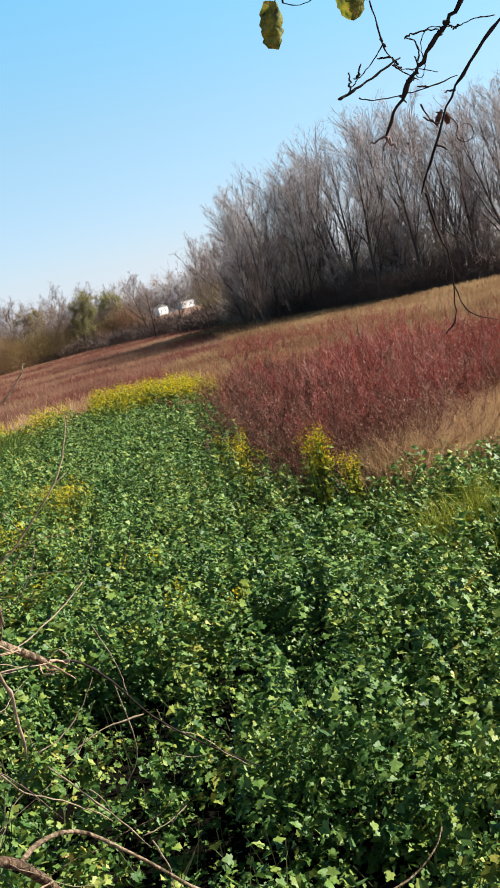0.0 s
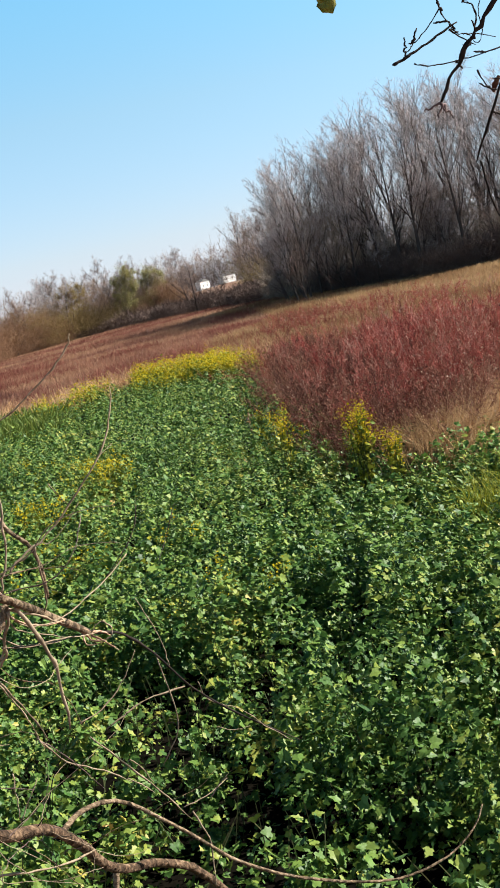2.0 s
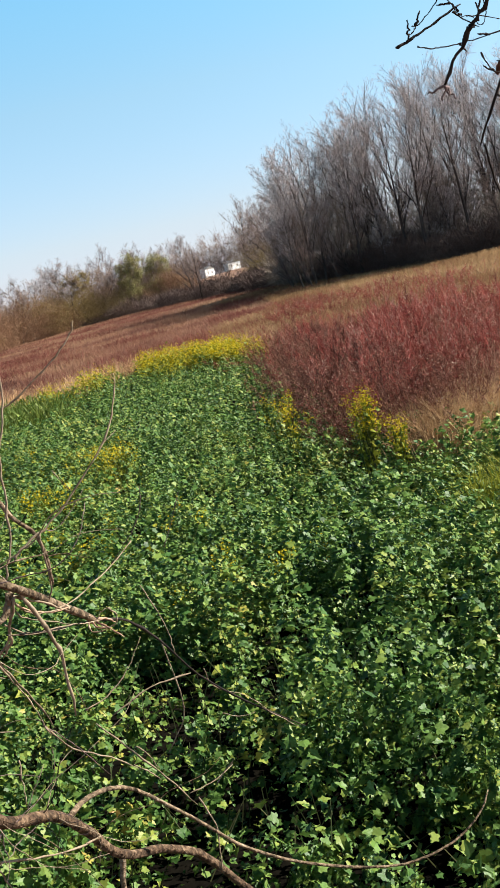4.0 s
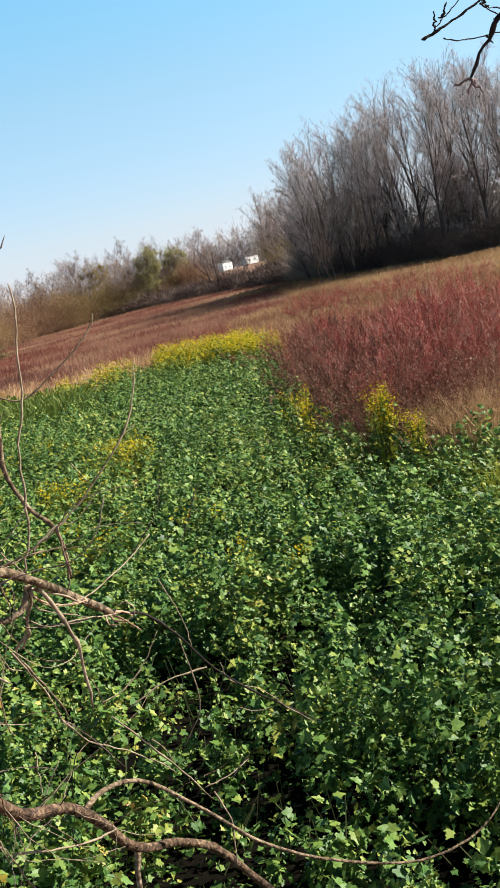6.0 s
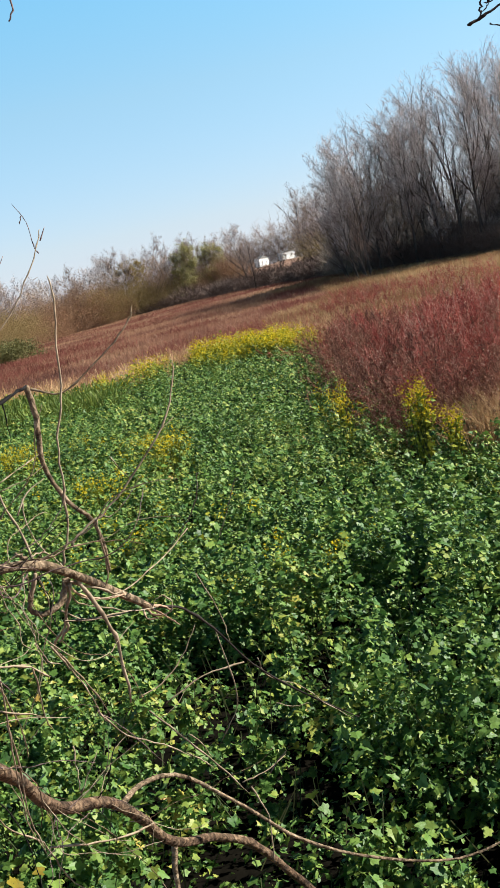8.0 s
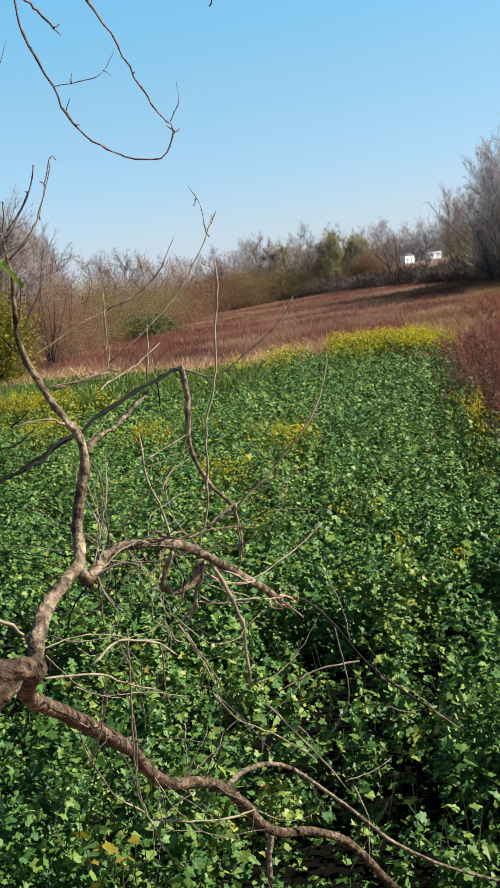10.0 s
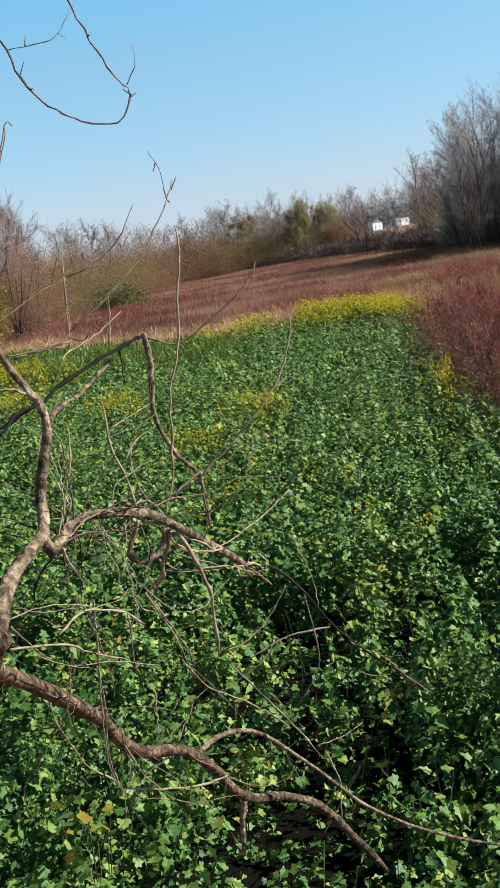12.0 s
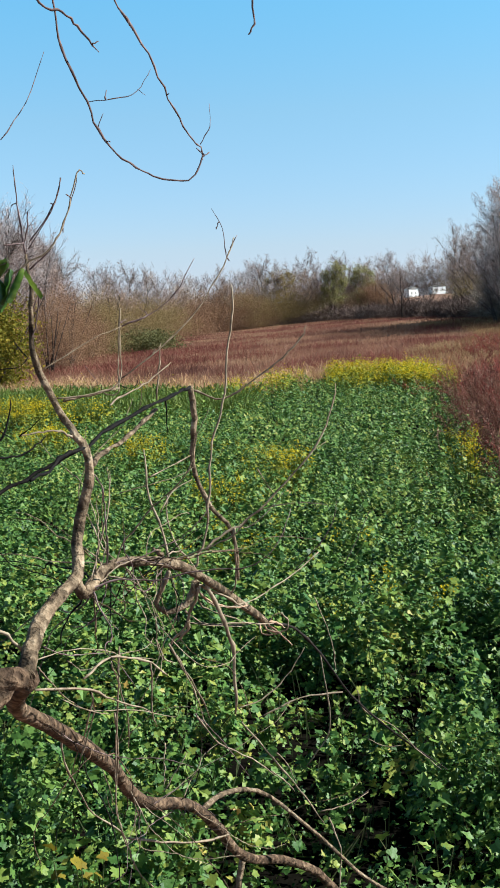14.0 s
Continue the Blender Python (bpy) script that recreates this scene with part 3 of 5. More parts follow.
def grass_tuft_mesh(seed, blades, height, spread, mat, width=0.006):
    r = np.random.default_rng(seed)
    a = np.stack([r.normal(0, spread * 0.4, blades), r.normal(0, spread * 0.4, blades), np.zeros(blades)], 1)
    lean = r.normal(0, 0.16, (blades, 2)) + a[:, :2] * 0.3
    h = height * r.uniform(0.5, 1.0, blades)
    m = a + np.stack([lean[:, 0] * h * 0.5, lean[:, 1] * h * 0.5, h * 0.65], 1)
    t = m + np.stack([lean[:, 0] * h * 0.8, lean[:, 1] * h * 0.8, h * r.uniform(0.0, 0.35, blades)], 1)
    v1, f1 = slivers(a, m, width, width * 0.7)
    v2, f2 = slivers(m, t, width * 0.7, width * 0.25)
    return mesh_of("blades", np.concatenate([v1, v2]), np.concatenate([f1, f2 + len(v1)]), mat)


shrub_meshes = [red_shrub_mesh(31 + k, 1.0, 0.95, (70, 70, 95, 95)[k], (RED_TWIG, RED_TWIG, MAUVE_TWIG, MAUVE_TWIG)[k]) for k in range(4)] + [red_shrub_mesh(37 + k, 1.0, 0.95, 34) for k in range(2)]
first = []
for k in range(6):
    s = thing("red_twig_shrub", ("leafless shrub of many thin upright dark red stems", "leafless shrub of thin mauve-brown stems with dry seed heads")[k in (2, 3)], "shrub", "red thicket at the meadow's edge")
    for name, me in shrub_meshes[k]:
        part(name, me, s, kind="stuff")
    first.append(s)
spots = []
r = np.random.default_rng(5)
while len(spots) < 84:
    x, y = r.uniform(4.4, 14), r.uniform(14.5, 34)
    e = float(thicket_edge(np.array(x), np.array(y)))
    if e > (0.5 if x < 5.8 else 0.75) and x / y < 0.47 and (y < 26 or x / y < 0.36) and all((x - a) ** 2 + (y - b) ** 2 > 0.5 for a, b in spots):
        spots.append((x, y))
for k, (x, y) in enumerate(spots):
    tall = (1.45 + 0.55 * min(1.0, float(thicket_edge(np.array(x), np.array(y))) / 1.5)) * r.choice([0.85, 0.95, 1.1] if x < 6.2 and y < 22 else [0.65, 0.8, 0.95, 1.1]) * r.uniform(0.92, 1.08) * (1 - 0.25 * min(1.0, max(0.0, (y - 20) / 8)))
    m = Matrix.Translation((x, y, float(land(x, y)))) @ Matrix.Rotation(r.uniform(0, 6.28), 4, "Z")
    # browner towards the edges, redder inside
    edge = float(thicket_edge(np.array(x), np.array(y))) < 1.3
    src = first[k] if k < 4 else first[r.choice([0, 1, 2, 3], p=[0.15, 0.15, 0.35, 0.35] if edge else [0.4, 0.36, 0.12, 0.12])]
    src.scale = (1.2, 1.2, tall)
    if k < 4:
        src.matrix_basis = m @ Matrix.Diagonal((1.2, 1.2, tall, 1))
    else:
        copy_thing(src, m)
for k in range(26):
    y = 15.6 + 0.7 * k
    x = float(np.interp(y, [14.0, 16.5, 18.5, 24, 29, 38], [4.6, 4.7, 4.75, 5.4, 6.3, 8.0])) + r.uniform(0.3, 0.6)
    src = first[(2, 3, 0, 3)[k % 4]]
    src.scale = (1.1, 1.1, r.uniform(1.25, 1.65))
    copy_thing(src, Matrix.Translation((x, y, float(land(x, y)))) @ Matrix.Rotation(r.uniform(0, 6.28), 4, "Z"))

tuft_meshes = [grass_tuft_mesh(61 + k, 130, 0.95, 0.6, DRY, 0.004) for k in range(3)]
tufts = []
for k in range(3):
    s = thing("dry_grass_tuft", "tuft of bleached tan grass at the thicket's foot", "grass", "dry grass tufts")
    part("blades", tuft_meshes[k], s, kind="stuff")
    tufts.append(s)
for k in range(190):
    x = r.uniform(5.4, 8.6) if k % 8 else r.uniform(4.9, 5.6)
    y = float(np.interp(x, [4.2, 4.9, 6.0, 7.2, 9.0], [15.6, 14.6, 14.9, 16.2, 18.0])) + r.uniform(-0.15, 1.0)
    if k > 148:
        y = r.uniform(16.5, 31)
        x = r.uniform(0.31, 0.47) * y
    m = Matrix.Translation((x, y, float(land(x, y)))) @ Matrix.Rotation(r.uniform(0, 6.28), 4, "Z")
    if k < 3:
        tufts[k].matrix_basis = m
    else:
        copy_thing(tufts[k % 3], m)


# ---------------------------------------------------------------- meadow
def sward(name, label, n, y0, y1, a0, a1, hmin, hmax, width, mat, where, lean=0.5):
    t = thing(name, label, "grass", kind="stuff")
    x, y = wedge(n, y0, y1, a0, a1)
    # thinner far away, where blades are drawn wider
    keep = where(x, y) & (rng.uniform(0, 1, n) < np.clip(60 / y, 0.25, 1))
    x, y = x[keep], y[keep]
    m = len(x)
    w = width * np.clip(y / 45, 1, 3.2) * rng.uniform(0.6, 1.4, m)
    h = rng.uniform(hmin, hmax, m) * np.clip(55 / y, 0.45, 1) * (0.88 + 0.24 * value(x, y, 2.2, 14))
    f = np.stack([x, y, land(x, y) - 0.02], 1)
    a = rng.uniform(0, 3.14, m)
    s = np.stack([np.cos(a), np.sin(a), 0 * a], 1) * w[:, None] * 1.5
    tip = f + np.stack([rng.normal(0, lean, m) * h, rng.normal(0, lean, m) * h, h], 1)
    # most taper upwards, some carry a seed head
    head = (rng.uniform(0, 1, m) < 0.15)[:, None]
    v = np.stack([np.where(head, f, f - s), np.where(head, tip + s, f + s), np.where(head, tip - s, tip)], 1).reshape(-1, 3)
    q = np.arange(m * 3).reshape(-1, 3)
    part("blades", mesh_of(name, v, q, mat), t, kind="stuff")
    return t


def open_ground(x, y):
    return (y > far_edge(x) - 0.6) & (thicket_edge(x, y) < 0.6) | (y > 34) & (thicket_edge(x, y) > 0)


def golden(x, y):
    return x / y > 0.2 + 0.12 * (value(x, y, 6, 31) - 0.5)


def reddish(x, y):
    return (value(x, y, 3.5, 61) * 0.6 + value(x, y, 1.2, 62) * 0.4 + 0.06 * np.exp(-((x - 2) / 6) ** 2)) > 0.655 - 0.12 * np.clip((x / y - 0.1) / 0.08, 0, 1)


sward("meadow_brush", "russet and brown dry weeds and brush across the meadow", 540000, 36, 165, -14, 20, 0.12, 0.42, 0.0095, RUSSET, lambda x, y: open_ground(x, y) & ~golden(x, y))
sward("red_brush", "low dark red twiggy brush in patches across the meadow", 260000, 40, 120, -9, 21, 0.25, 0.6, 0.007, RED_BRUSH, lambda x, y: open_ground(x, y) & reddish(x, y) & (y > 42) & (x / y < 0.33))
sward("meadow_grass", "golden tan dry grass on the gentle slope below the woods", 300000, 26, 105, 9, 29, 0.2, 0.6, 0.009, GOLD, lambda x, y: (golden(x, y)) & (y > 27))
sward("edge_grass", "pale tan seed-headed grass along the field's edge", 42000, 35, 50, -14, 13, 0.3, 0.8, 0.007, DRY, lambda x, y: (y > far_edge(x) - 0.2) & (y < far_edge(x) + 5) & (thicket_edge(x, y) < 0.3))


sward("green_grass", "fresh green grass at the field's far corner", 50000, 29, 42, -16, 1, 0.45, 0.75, 0.012, GRASS, lambda x, y: (y > 30 + 3 * value(x, y, 1.5, 8)) & (y < far_edge(x)))

r = np.random.default_rng(77)
for k in range(70):
    b = radians(r.uniform(11.5, 23))
    d = r.uniform(33, 54)
    x, y = d * math.sin(b), d * math.cos(b)
    if value(np.array(x), np.array(y), 4.0, 55) < 0.46:
        continue
    src = first[4 + k % 2]
    m = Matrix.Translation((x, y, float(land(x, y)))) @ Matrix.Rotation(r.uniform(0, 6.28), 4, "Z")
    c = src if src.location.y == 0 else copy_thing(src, m)
    c.matrix_basis = m @ Matrix.Diagonal((1.6, 1.6, r.uniform(1.1, 1.6), 1))


# ---------------------------------------------------------------- bare trees
def bare_tree_meshes(seed, height, lean=0.1, fork=0.3, twigs=1.0, crown=1.0, skin=None, wood=None):
    """Trunk, each main limb with its branches, and the twigs: steep limbs, shorter towards the top."""
    r = np.random.default_rng(seed)
    trunk, limbs, fine = [], [], []
    steps = (8, 4, 3, 1, 1)
    many = (2.3, 1.9, 3.2 * twigs, 4.5 * twigs)

    def rise(p, d, length, rad, level):
        q, n = p, steps[level]
        if level == 1:
            limbs.append([])
        for s in range(n):
            d = d + r.normal(0, 0.028 + 0.035 * level, 3)
            d[2] += 0.045 * level if level < 3 else 0.02
            d = d / np.linalg.norm(d)
            e = q + d * length / n
            thin = 0.88 if level == 0 else 0.65
            r1, r2 = rad * (1 - thin * s / n), rad * (1 - thin * (s + 1) / n)
            (trunk if level == 0 else limbs[-1] if level < 3 else fine).append((q, e, r1, r2))
            up = (s + 1) / n
            if level < 4 and (level > 0 or up > fork):
                for _ in range(max(r.poisson(many[level]), 5 if level == 0 and s == n - 1 else 0)):
                    w = r.normal(0, 1, 3)
                    w -= d * (w @ d)
                    w /= np.linalg.norm(w) + 1e-6
                    nd = d + w * (r.uniform(0.4, 0.8) if level < 2 else r.uniform(0.5, 1.0)) * crown
                    share = r.uniform(0.36, 0.56) * (1.1 - 0.5 * up) if level == 0 else r.uniform(0.3, 0.5) if level == 1 else r.uniform(0.22, 0.4)
                    rise(q + (e - q) * r.uniform(0.1, 1), nd / np.linalg.norm(nd), max(length * share, 0.3), max(r2 * r.uniform(0.4, 0.62), 0.005 if level > 1 else 0.012), level + 1)
            q = e

    rise(np.zeros(3), np.array([r.normal(0, lean), r.normal(0, lean), 1.0]), height * 0.84, height * 0.0135, 0)
    out = []
    wood = wood or WOOD_GREY
    for name, segs, sides, mat, kind in [("trunk", trunk, 7, wood, "")] + [("limb", k, 3, wood, "") for k in limbs] + [("twigs", fine, 3, skin or TWIG_GREY, "stuff")]:
        a, b, ra, rb = (np.array([k[i] for k in segs]) for i in range(4))
        out.append((name, mesh_of(name, *(slivers(a, b, ra * 1.1, rb * 0.9) if kind else straws(a, b, ra, rb, sides)), mat), kind))
    return out


def tree_kind(seed, height, label, group, **kw):
    t = thing("bare_tree", label, "tree", group)
    for name, me, kind in bare_tree_meshes(seed, height, **kw):
        part(name, me, t, kind=kind)
    return t


GREY = "tall leafless grey tree with fine upright twigs"
kinds = [tree_kind(101 + k, 12.5, GREY, "woods beside the meadow", lean=0.06, fork=0.25, crown=0.85, twigs=0.8) for k in range(5)]


def plant(src, x, y, s, turn, tilt=0.0, used=set()):
    """Stand a tree on the ground; the trees at the woods' edge lean out to the open side."""
    m = Matrix.Translation((x, y, float(land(x, y)) - 0.05)) @ Matrix.Rotation(-radians(tilt), 4, "Y") @ Matrix.Rotation(turn, 4, "Z")
    if src.name not in used:
        used.add(src.name)
        src.matrix_basis = m @ Matrix.Diagonal((s, s, s, 1))
        return src
    c = copy_thing(src, m)
    c.matrix_basis = m @ Matrix.Diagonal((s, s, s, 1))
    return c


r = np.random.default_rng(3)
tree_top = {k.name: max(v.co.z for v in k.children[-1].data.vertices) for k in kinds}
for k in range(48):
    b = 14.4 + (k + r.uniform(0, 1)) / 48 * 15.6 if k > 3 else 13.3 + 0.3 * k
    d = r.choice([80, 86, 92]) + r.uniform(-3, 3) + 0
    el = float(np.interp(b, [12.2, 13.0, 13.8, 14.4, 15.5, 16.3, 17.2, 17.8, 20, 22, 30], [3.0, 3.4, 4.6, 6.6, 7.6, 6.9, 7.3, 8.1, 8.6, 8.8, 9.0]))
    x, y = d * math.sin(radians(b)), d * math.cos(radians(b))
    src = kinds[k % 5]
    plant(src, x, y, (3 + d * math.tan(radians(el)) - float(land(x, y))) / tree_top[src.name] * r.uniform(0.8, 0.94), r.uniform(0, 6.28), 3 + 1.5 * (k * 7 % 5))

small = [tree_kind(141 + k, 7.0, "small leafless brown tree in a distant hedgerow", "distant treeline", lean=0.12, fork=0.15, crown=1.1, twigs=0.6, skin=(TWIG_BROWN, TWIG_GREY)[k % 2]) for k in range(4)]
small_top = {k.name: max(v.co.z for v in k.children[-1].data.vertices) for k in small}
for k in range(64):
    b = -12 + (k + r.uniform(0, 1)) / 64 * 26.5
    d = np.interp(b, [-12, -8, -5, -2, 4, 10, 14], [58, 68, 92, 128, 142, 140, 108]) + r.uniform(-3, 14)
    el = np.interp(b, [-12, -10, -8.6, -7, 0, 4, 9, 11, 14], [4.9, 4.7, 3.6, 1.8, 1.6, 1.9, 1.7, 2.9, 4.4])
    if 8.6 < b < 11.2:
        continue
    top = 3.0 + d * math.tan(radians(el)) - float(land(d * math.sin(radians(b)), d * math.cos(radians(b))))
    plant(small[k % 4], d * math.sin(radians(b)), d * math.cos(radians(b)), top / small_top[small[k % 4].name] * r.uniform(0.85, 1.3), r.uniform(0, 6.28))
for b, el, d in ((0.4, 2.3, 140), (1.4, 2.4, 144), (3.4, 2.4, 148), (6.0, 2.2, 146), (-3.2, 2.0, 118), (4.8, 2.9, 146), (2.6, 2.6, 150), (8.5, 2.6, 130), (-1.5, 2.1, 135), (12.0, 2.8, 112), (12.8, 3.5, 108), (11.5, 2.3, 120)):
    x, y = d * math.sin(radians(b)), d * math.cos(radians(b))
    plant(small[int(b) % 4], x, y, (3 + d * math.tan(radians(el)) - float(land(x, y))) / small_top[small[int(b) % 4].name], 1.0)
for k in range(7):
    b, d = -11.8 + k * 0.52, r.uniform(60, 72)
    x, y = d * math.sin(radians(b)), d * math.cos(radians(b))
    el = float(np.interp(b, [-12, -9.4, -8.4], [4.9, 4.6, 3.0]))
    plant(kinds[k % 5], x, y, (3 + d * math.tan(radians(el)) - float(land(x, y))) / 12.2, r.uniform(0, 6.28))
for k in range(14):
    b, d = 13.5 + 0.3 * k, r.uniform(84, 96)
    x, y = d * math.sin(radians(b)), d * math.cos(radians(b))
    plant(kinds[k % 5], x, y, (3 + d * math.tan(radians(min(6.6, 4.4 + (b - 13.5) * 1.9))) - float(land(x, y))) / tree_top[kinds[k % 5].name] * r.uniform(0.75, 1.0), r.uniform(0, 6.28), 4 + 2 * (k % 4))
for k in range(24):
    b, d = r.uniform(13, 29), r.uniform(77, 84)
    x, y = d * math.sin(radians(b)), d * math.cos(radians(b))
    plant(small[k % 4], x, y, r.uniform(0.55, 0.95), r.uniform(0, 6.28))
for b, d, el in ((8.7, 118, 1.9), (9.85, 128, 1.6), (11.3, 122, 2.2)):
    x, y = d * math.sin(radians(b)), d * math.cos(radians(b))
    plant(small[int(d) % 4], x, y, (3 + d * math.tan(radians(el)) - float(land(x, y))) / small_top[small[int(d) % 4].name], b)


# ---------------------------------------------------------------- brush under and between the trees
def brush(name, label, n, bear, dist, hgt, mat, size, seed, category="bushes"):
    """Rounded uneven mass of small twig clumps along a curve of bearings."""
    r = np.random.default_rng(seed)
    t = thing(name, label, category, kind="stuff")
    b = r.uniform(bear[0], bear[-1], n)
    d = np.interp(b, bear, dist) + r.uniform(0, 9, n)
    x, y = d * np.sin(np.radians(b)), d * np.cos(np.radians(b))
    top = np.interp(b, bear, hgt) * (0.55 + 0.75 * value(x, y, 1.6, seed))
    z = land(x, y) + top * r.beta(1.1, 1.5, n)
    p = np.stack([x, y, z], 1)
    w = r.normal(0, 0.8, (n, 3)) + [0, 0, 0.6]
    w /= np.linalg.norm(w, axis=1, keepdims=True)
    q = p + w * (size * r.uniform(0.4, 1.3, n))[:, None]
    part("twigs", mesh_of(name, *slivers(p, q, size * 0.012 + 0.007, size * 0.006 + 0.003), mat), t, kind="stuff")
    return t


# the low stretch left of the woods stands in for their cast shadow
brush("woodland_brush", "brown leafless undergrowth at the foot of the woods, darkened for the woods' shade", 60000, [10.5, 13, 14.5, 17, 20, 30], [104, 92, 84, 79, 76, 75], [1.2, 1.5, 1.7, 1.8, 1.9, 1.9], UNDERWOOD, 0.8, 41)
brush("sapling_thicket", "grey-brown saplings between the woodland trunks", 22000, [12.0, 13.0, 14.0, 15.0, 18, 26], [95, 88, 85, 84, 82, 82], [2.5, 4.0, 5.5, 6.0, 5.5, 5.0], SAPLING, 1.0, 48)
brush("tall_scrub", "tall dense mauve-brown scrub and saplings at the meadow's corner", 46000, [-13.5, -10.4, -8.5, -7.4], [62, 62, 66, 68], [9.0, 9.0, 8.0, 4.5], TWIG_BROWN, 0.9, 49)
brush("wooded_rise", "grey-brown bare trees massed behind the white houses", 16000, [4, 6, 8.5, 9.3, 10.5, 12, 14], [690, 690, 690, 690, 690, 690, 690], [8, 12, 17, 20, 24, 30, 34], BROWN_LEAF, 5.0, 47, "trees")
brush("bramble_brush", "soft orange-brown brambles and dead leaves along the meadow's far side", 60000, [-12, -8.5, -6, -3, 0, 3], [50, 60, 76, 106, 128, 136], [3.6, 3.4, 3.2, 3.6, 4.0, 3.6], BUSH_BROWN, 0.55, 45)
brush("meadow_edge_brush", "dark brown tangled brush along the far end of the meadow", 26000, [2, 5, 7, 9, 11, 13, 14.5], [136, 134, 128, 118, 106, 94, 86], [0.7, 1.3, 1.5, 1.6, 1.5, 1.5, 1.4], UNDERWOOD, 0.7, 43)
brush("hedgerow_brush", "brown leafless bushes along the meadow's far side", 76000, [-12, -8, -5, -2, 4, 8, 8.7, 11, 14], [52, 64, 90, 126, 140, 140, 138, 125, 100], [5.4, 4.6, 4.6, 5.6, 5.8, 5.2, 1.3, 1.2, 2.6], BROWN_LEAF, 0.7, 42)

def bush(name, label, x, y, h, w, mat, n, leaf, seed, category="bush", raise_by=0.25):
    r = np.random.default_rng(seed)
    t = thing(name, label, category, at=(x, y, float(land(x, y)) - 0.03))
    k = 9
    a0 = r.normal(0, 0.12, (k, 3)) * [1, 1, 0]
    b0 = np.stack([r.normal(0, w * 0.16, k), r.normal(0, w * 0.16, k), h * r.uniform(0.5, 0.8, k)], 1)
    part("stems", mesh_of("stems", *straws(a0, b0, h * 0.008, h * 0.003, 5), WOOD_GREY), t, kind="stuff")
    c = r.normal(0, 1, (26, 3))
    c = c / np.linalg.norm(c, axis=1, keepdims=True) * r.uniform(0.3, 0.95, (26, 1)) * [w / 2, w / 2, h * 0.36] + [0, 0, h * (0.42 + raise_by * 0.5)]
    q = c[r.integers(0, 26, n)] + r.normal(0, 1, (n, 3)) * [w * 0.1, w * 0.1, h * 0.09]
    q[:, 2] = np.clip(q[:, 2], 0.05, h)
    sh, tr = lobed(-1)
    part("crown", mesh_of("crown", *leaves_at(q, r.uniform(0.6, 1.4, n) * leaf, r.normal(0, 0.7, (n, 3)) + [0.2, -0.2, 0.6], sh, tr), mat), t)
    return t


def leafy_tree(name, label, x, y, h, seed, mat, n, leaf, clumps=0.55):
    """A forked tree whose outer twigs still hold loose clumps of leaves."""
    r = np.random.default_rng(seed)
    t = thing(name, label, "tree", at=(x, y, float(land(x, y)) - 0.05))
    twig = None
    for part_name, me, kind in bare_tree_meshes(seed, h, lean=0.2, fork=0.1, twigs=0.45, crown=2.3, skin=TWIG_BROWN):
        part(part_name, me, t, kind=kind)
        twig = me
    p = np.empty(len(twig.vertices) * 3, np.float32)
    twig.vertices.foreach_get("co", p)
    p = p.reshape(-1, 4, 3)[:, 2]
    thick = value(p[:, 0] + p[:, 2] * 0.6, p[:, 1] + p[:, 2], 0.22 * h / 6, seed) > 1 - clumps
    p = p[thick]
    q = p[r.integers(0, len(p), n)] + r.normal(0, 0.12, (n, 3))
    part("crown", mesh_of("crown", *leaves_at(q, r.uniform(0.6, 1.4, n) * leaf, r.normal(0, 0.7, (n, 3)) + [0.2, -0.2, 0.5], *lobed(-1)), mat), t)
    return t


leafy_tree("willow_tree", "olive-green willow still in leaf in the distant treeline", 14.2, 138.0, 6.3, 51, OLIVE, 8000, 0.12)
leafy_tree("willow_tree", "thin olive willow losing its leaves in the distant treeline", 16.6, 139.0, 6.0, 57, OLIVE, 6500, 0.12)
leafy_tree("hedge_tree", "small hedgerow tree with yellowing olive leaves", 8.2, 139.0, 6.4, 58, OLIVE_BROWN, 6000, 0.13, 0.45)
bush("olive_bush", "olive-green rounded bush at the meadow's far side", -5.7, 84.0, 2.5, 7.0, GREEN_BUSH, 7000, 0.13, 52, "bush", -0.2)
for k, (b, d, el, w, mat) in enumerate(((-7.2, 65, 2.3, 3.6, 0), (-6.3, 75, 1.6, 4.4, 1), (-5.2, 84, 1.9, 4.8, 1), (-4.3, 95, 1.6, 5.0, 1), (-3.2, 106, 1.3, 5.0, 1), (-8.2, 61, 2.6, 3.2, 0), (-1.2, 132, 1.5, 6.0, 0), (0.6, 136, 1.4, 6.5, 1), (2.0, 138, 1.7, 6.0, 1), (3.6, 139, 1.5, 6.0, 1), (7.4, 140, 1.3, 6.0, 0), (12.3, 112, 1.8, 5.0, 1))):
    x, y = d * math.sin(radians(b)), d * math.cos(radians(b))
    tall = 3 + d * math.tan(radians(el)) - float(land(x, y))
    bush("hedge_bush", ("rounded bush with brown dead leaves in the hedgerow", "rounded olive-brown bush in the hedgerow")[mat], x, y, tall, w * 1.5, (BUSH_BROWN, OLIVE_BROWN)[mat], 26000, 0.016 + 0.00046 * d, 300 + k, "bush", -0.1)
bush("yellow_bush", "tall bush with yellowing green leaves beside the field", -8.7, 45.0, 5.8, 3.8, GOLDEN_LEAF, 15000, 0.1, 53, "bush", -0.2)
bush("brown_bush", "rounded bush with brown dead leaves", -9.0, 92.0, 4.6, 6.0, BROWN_LEAF, 5000, 0.16, 54)


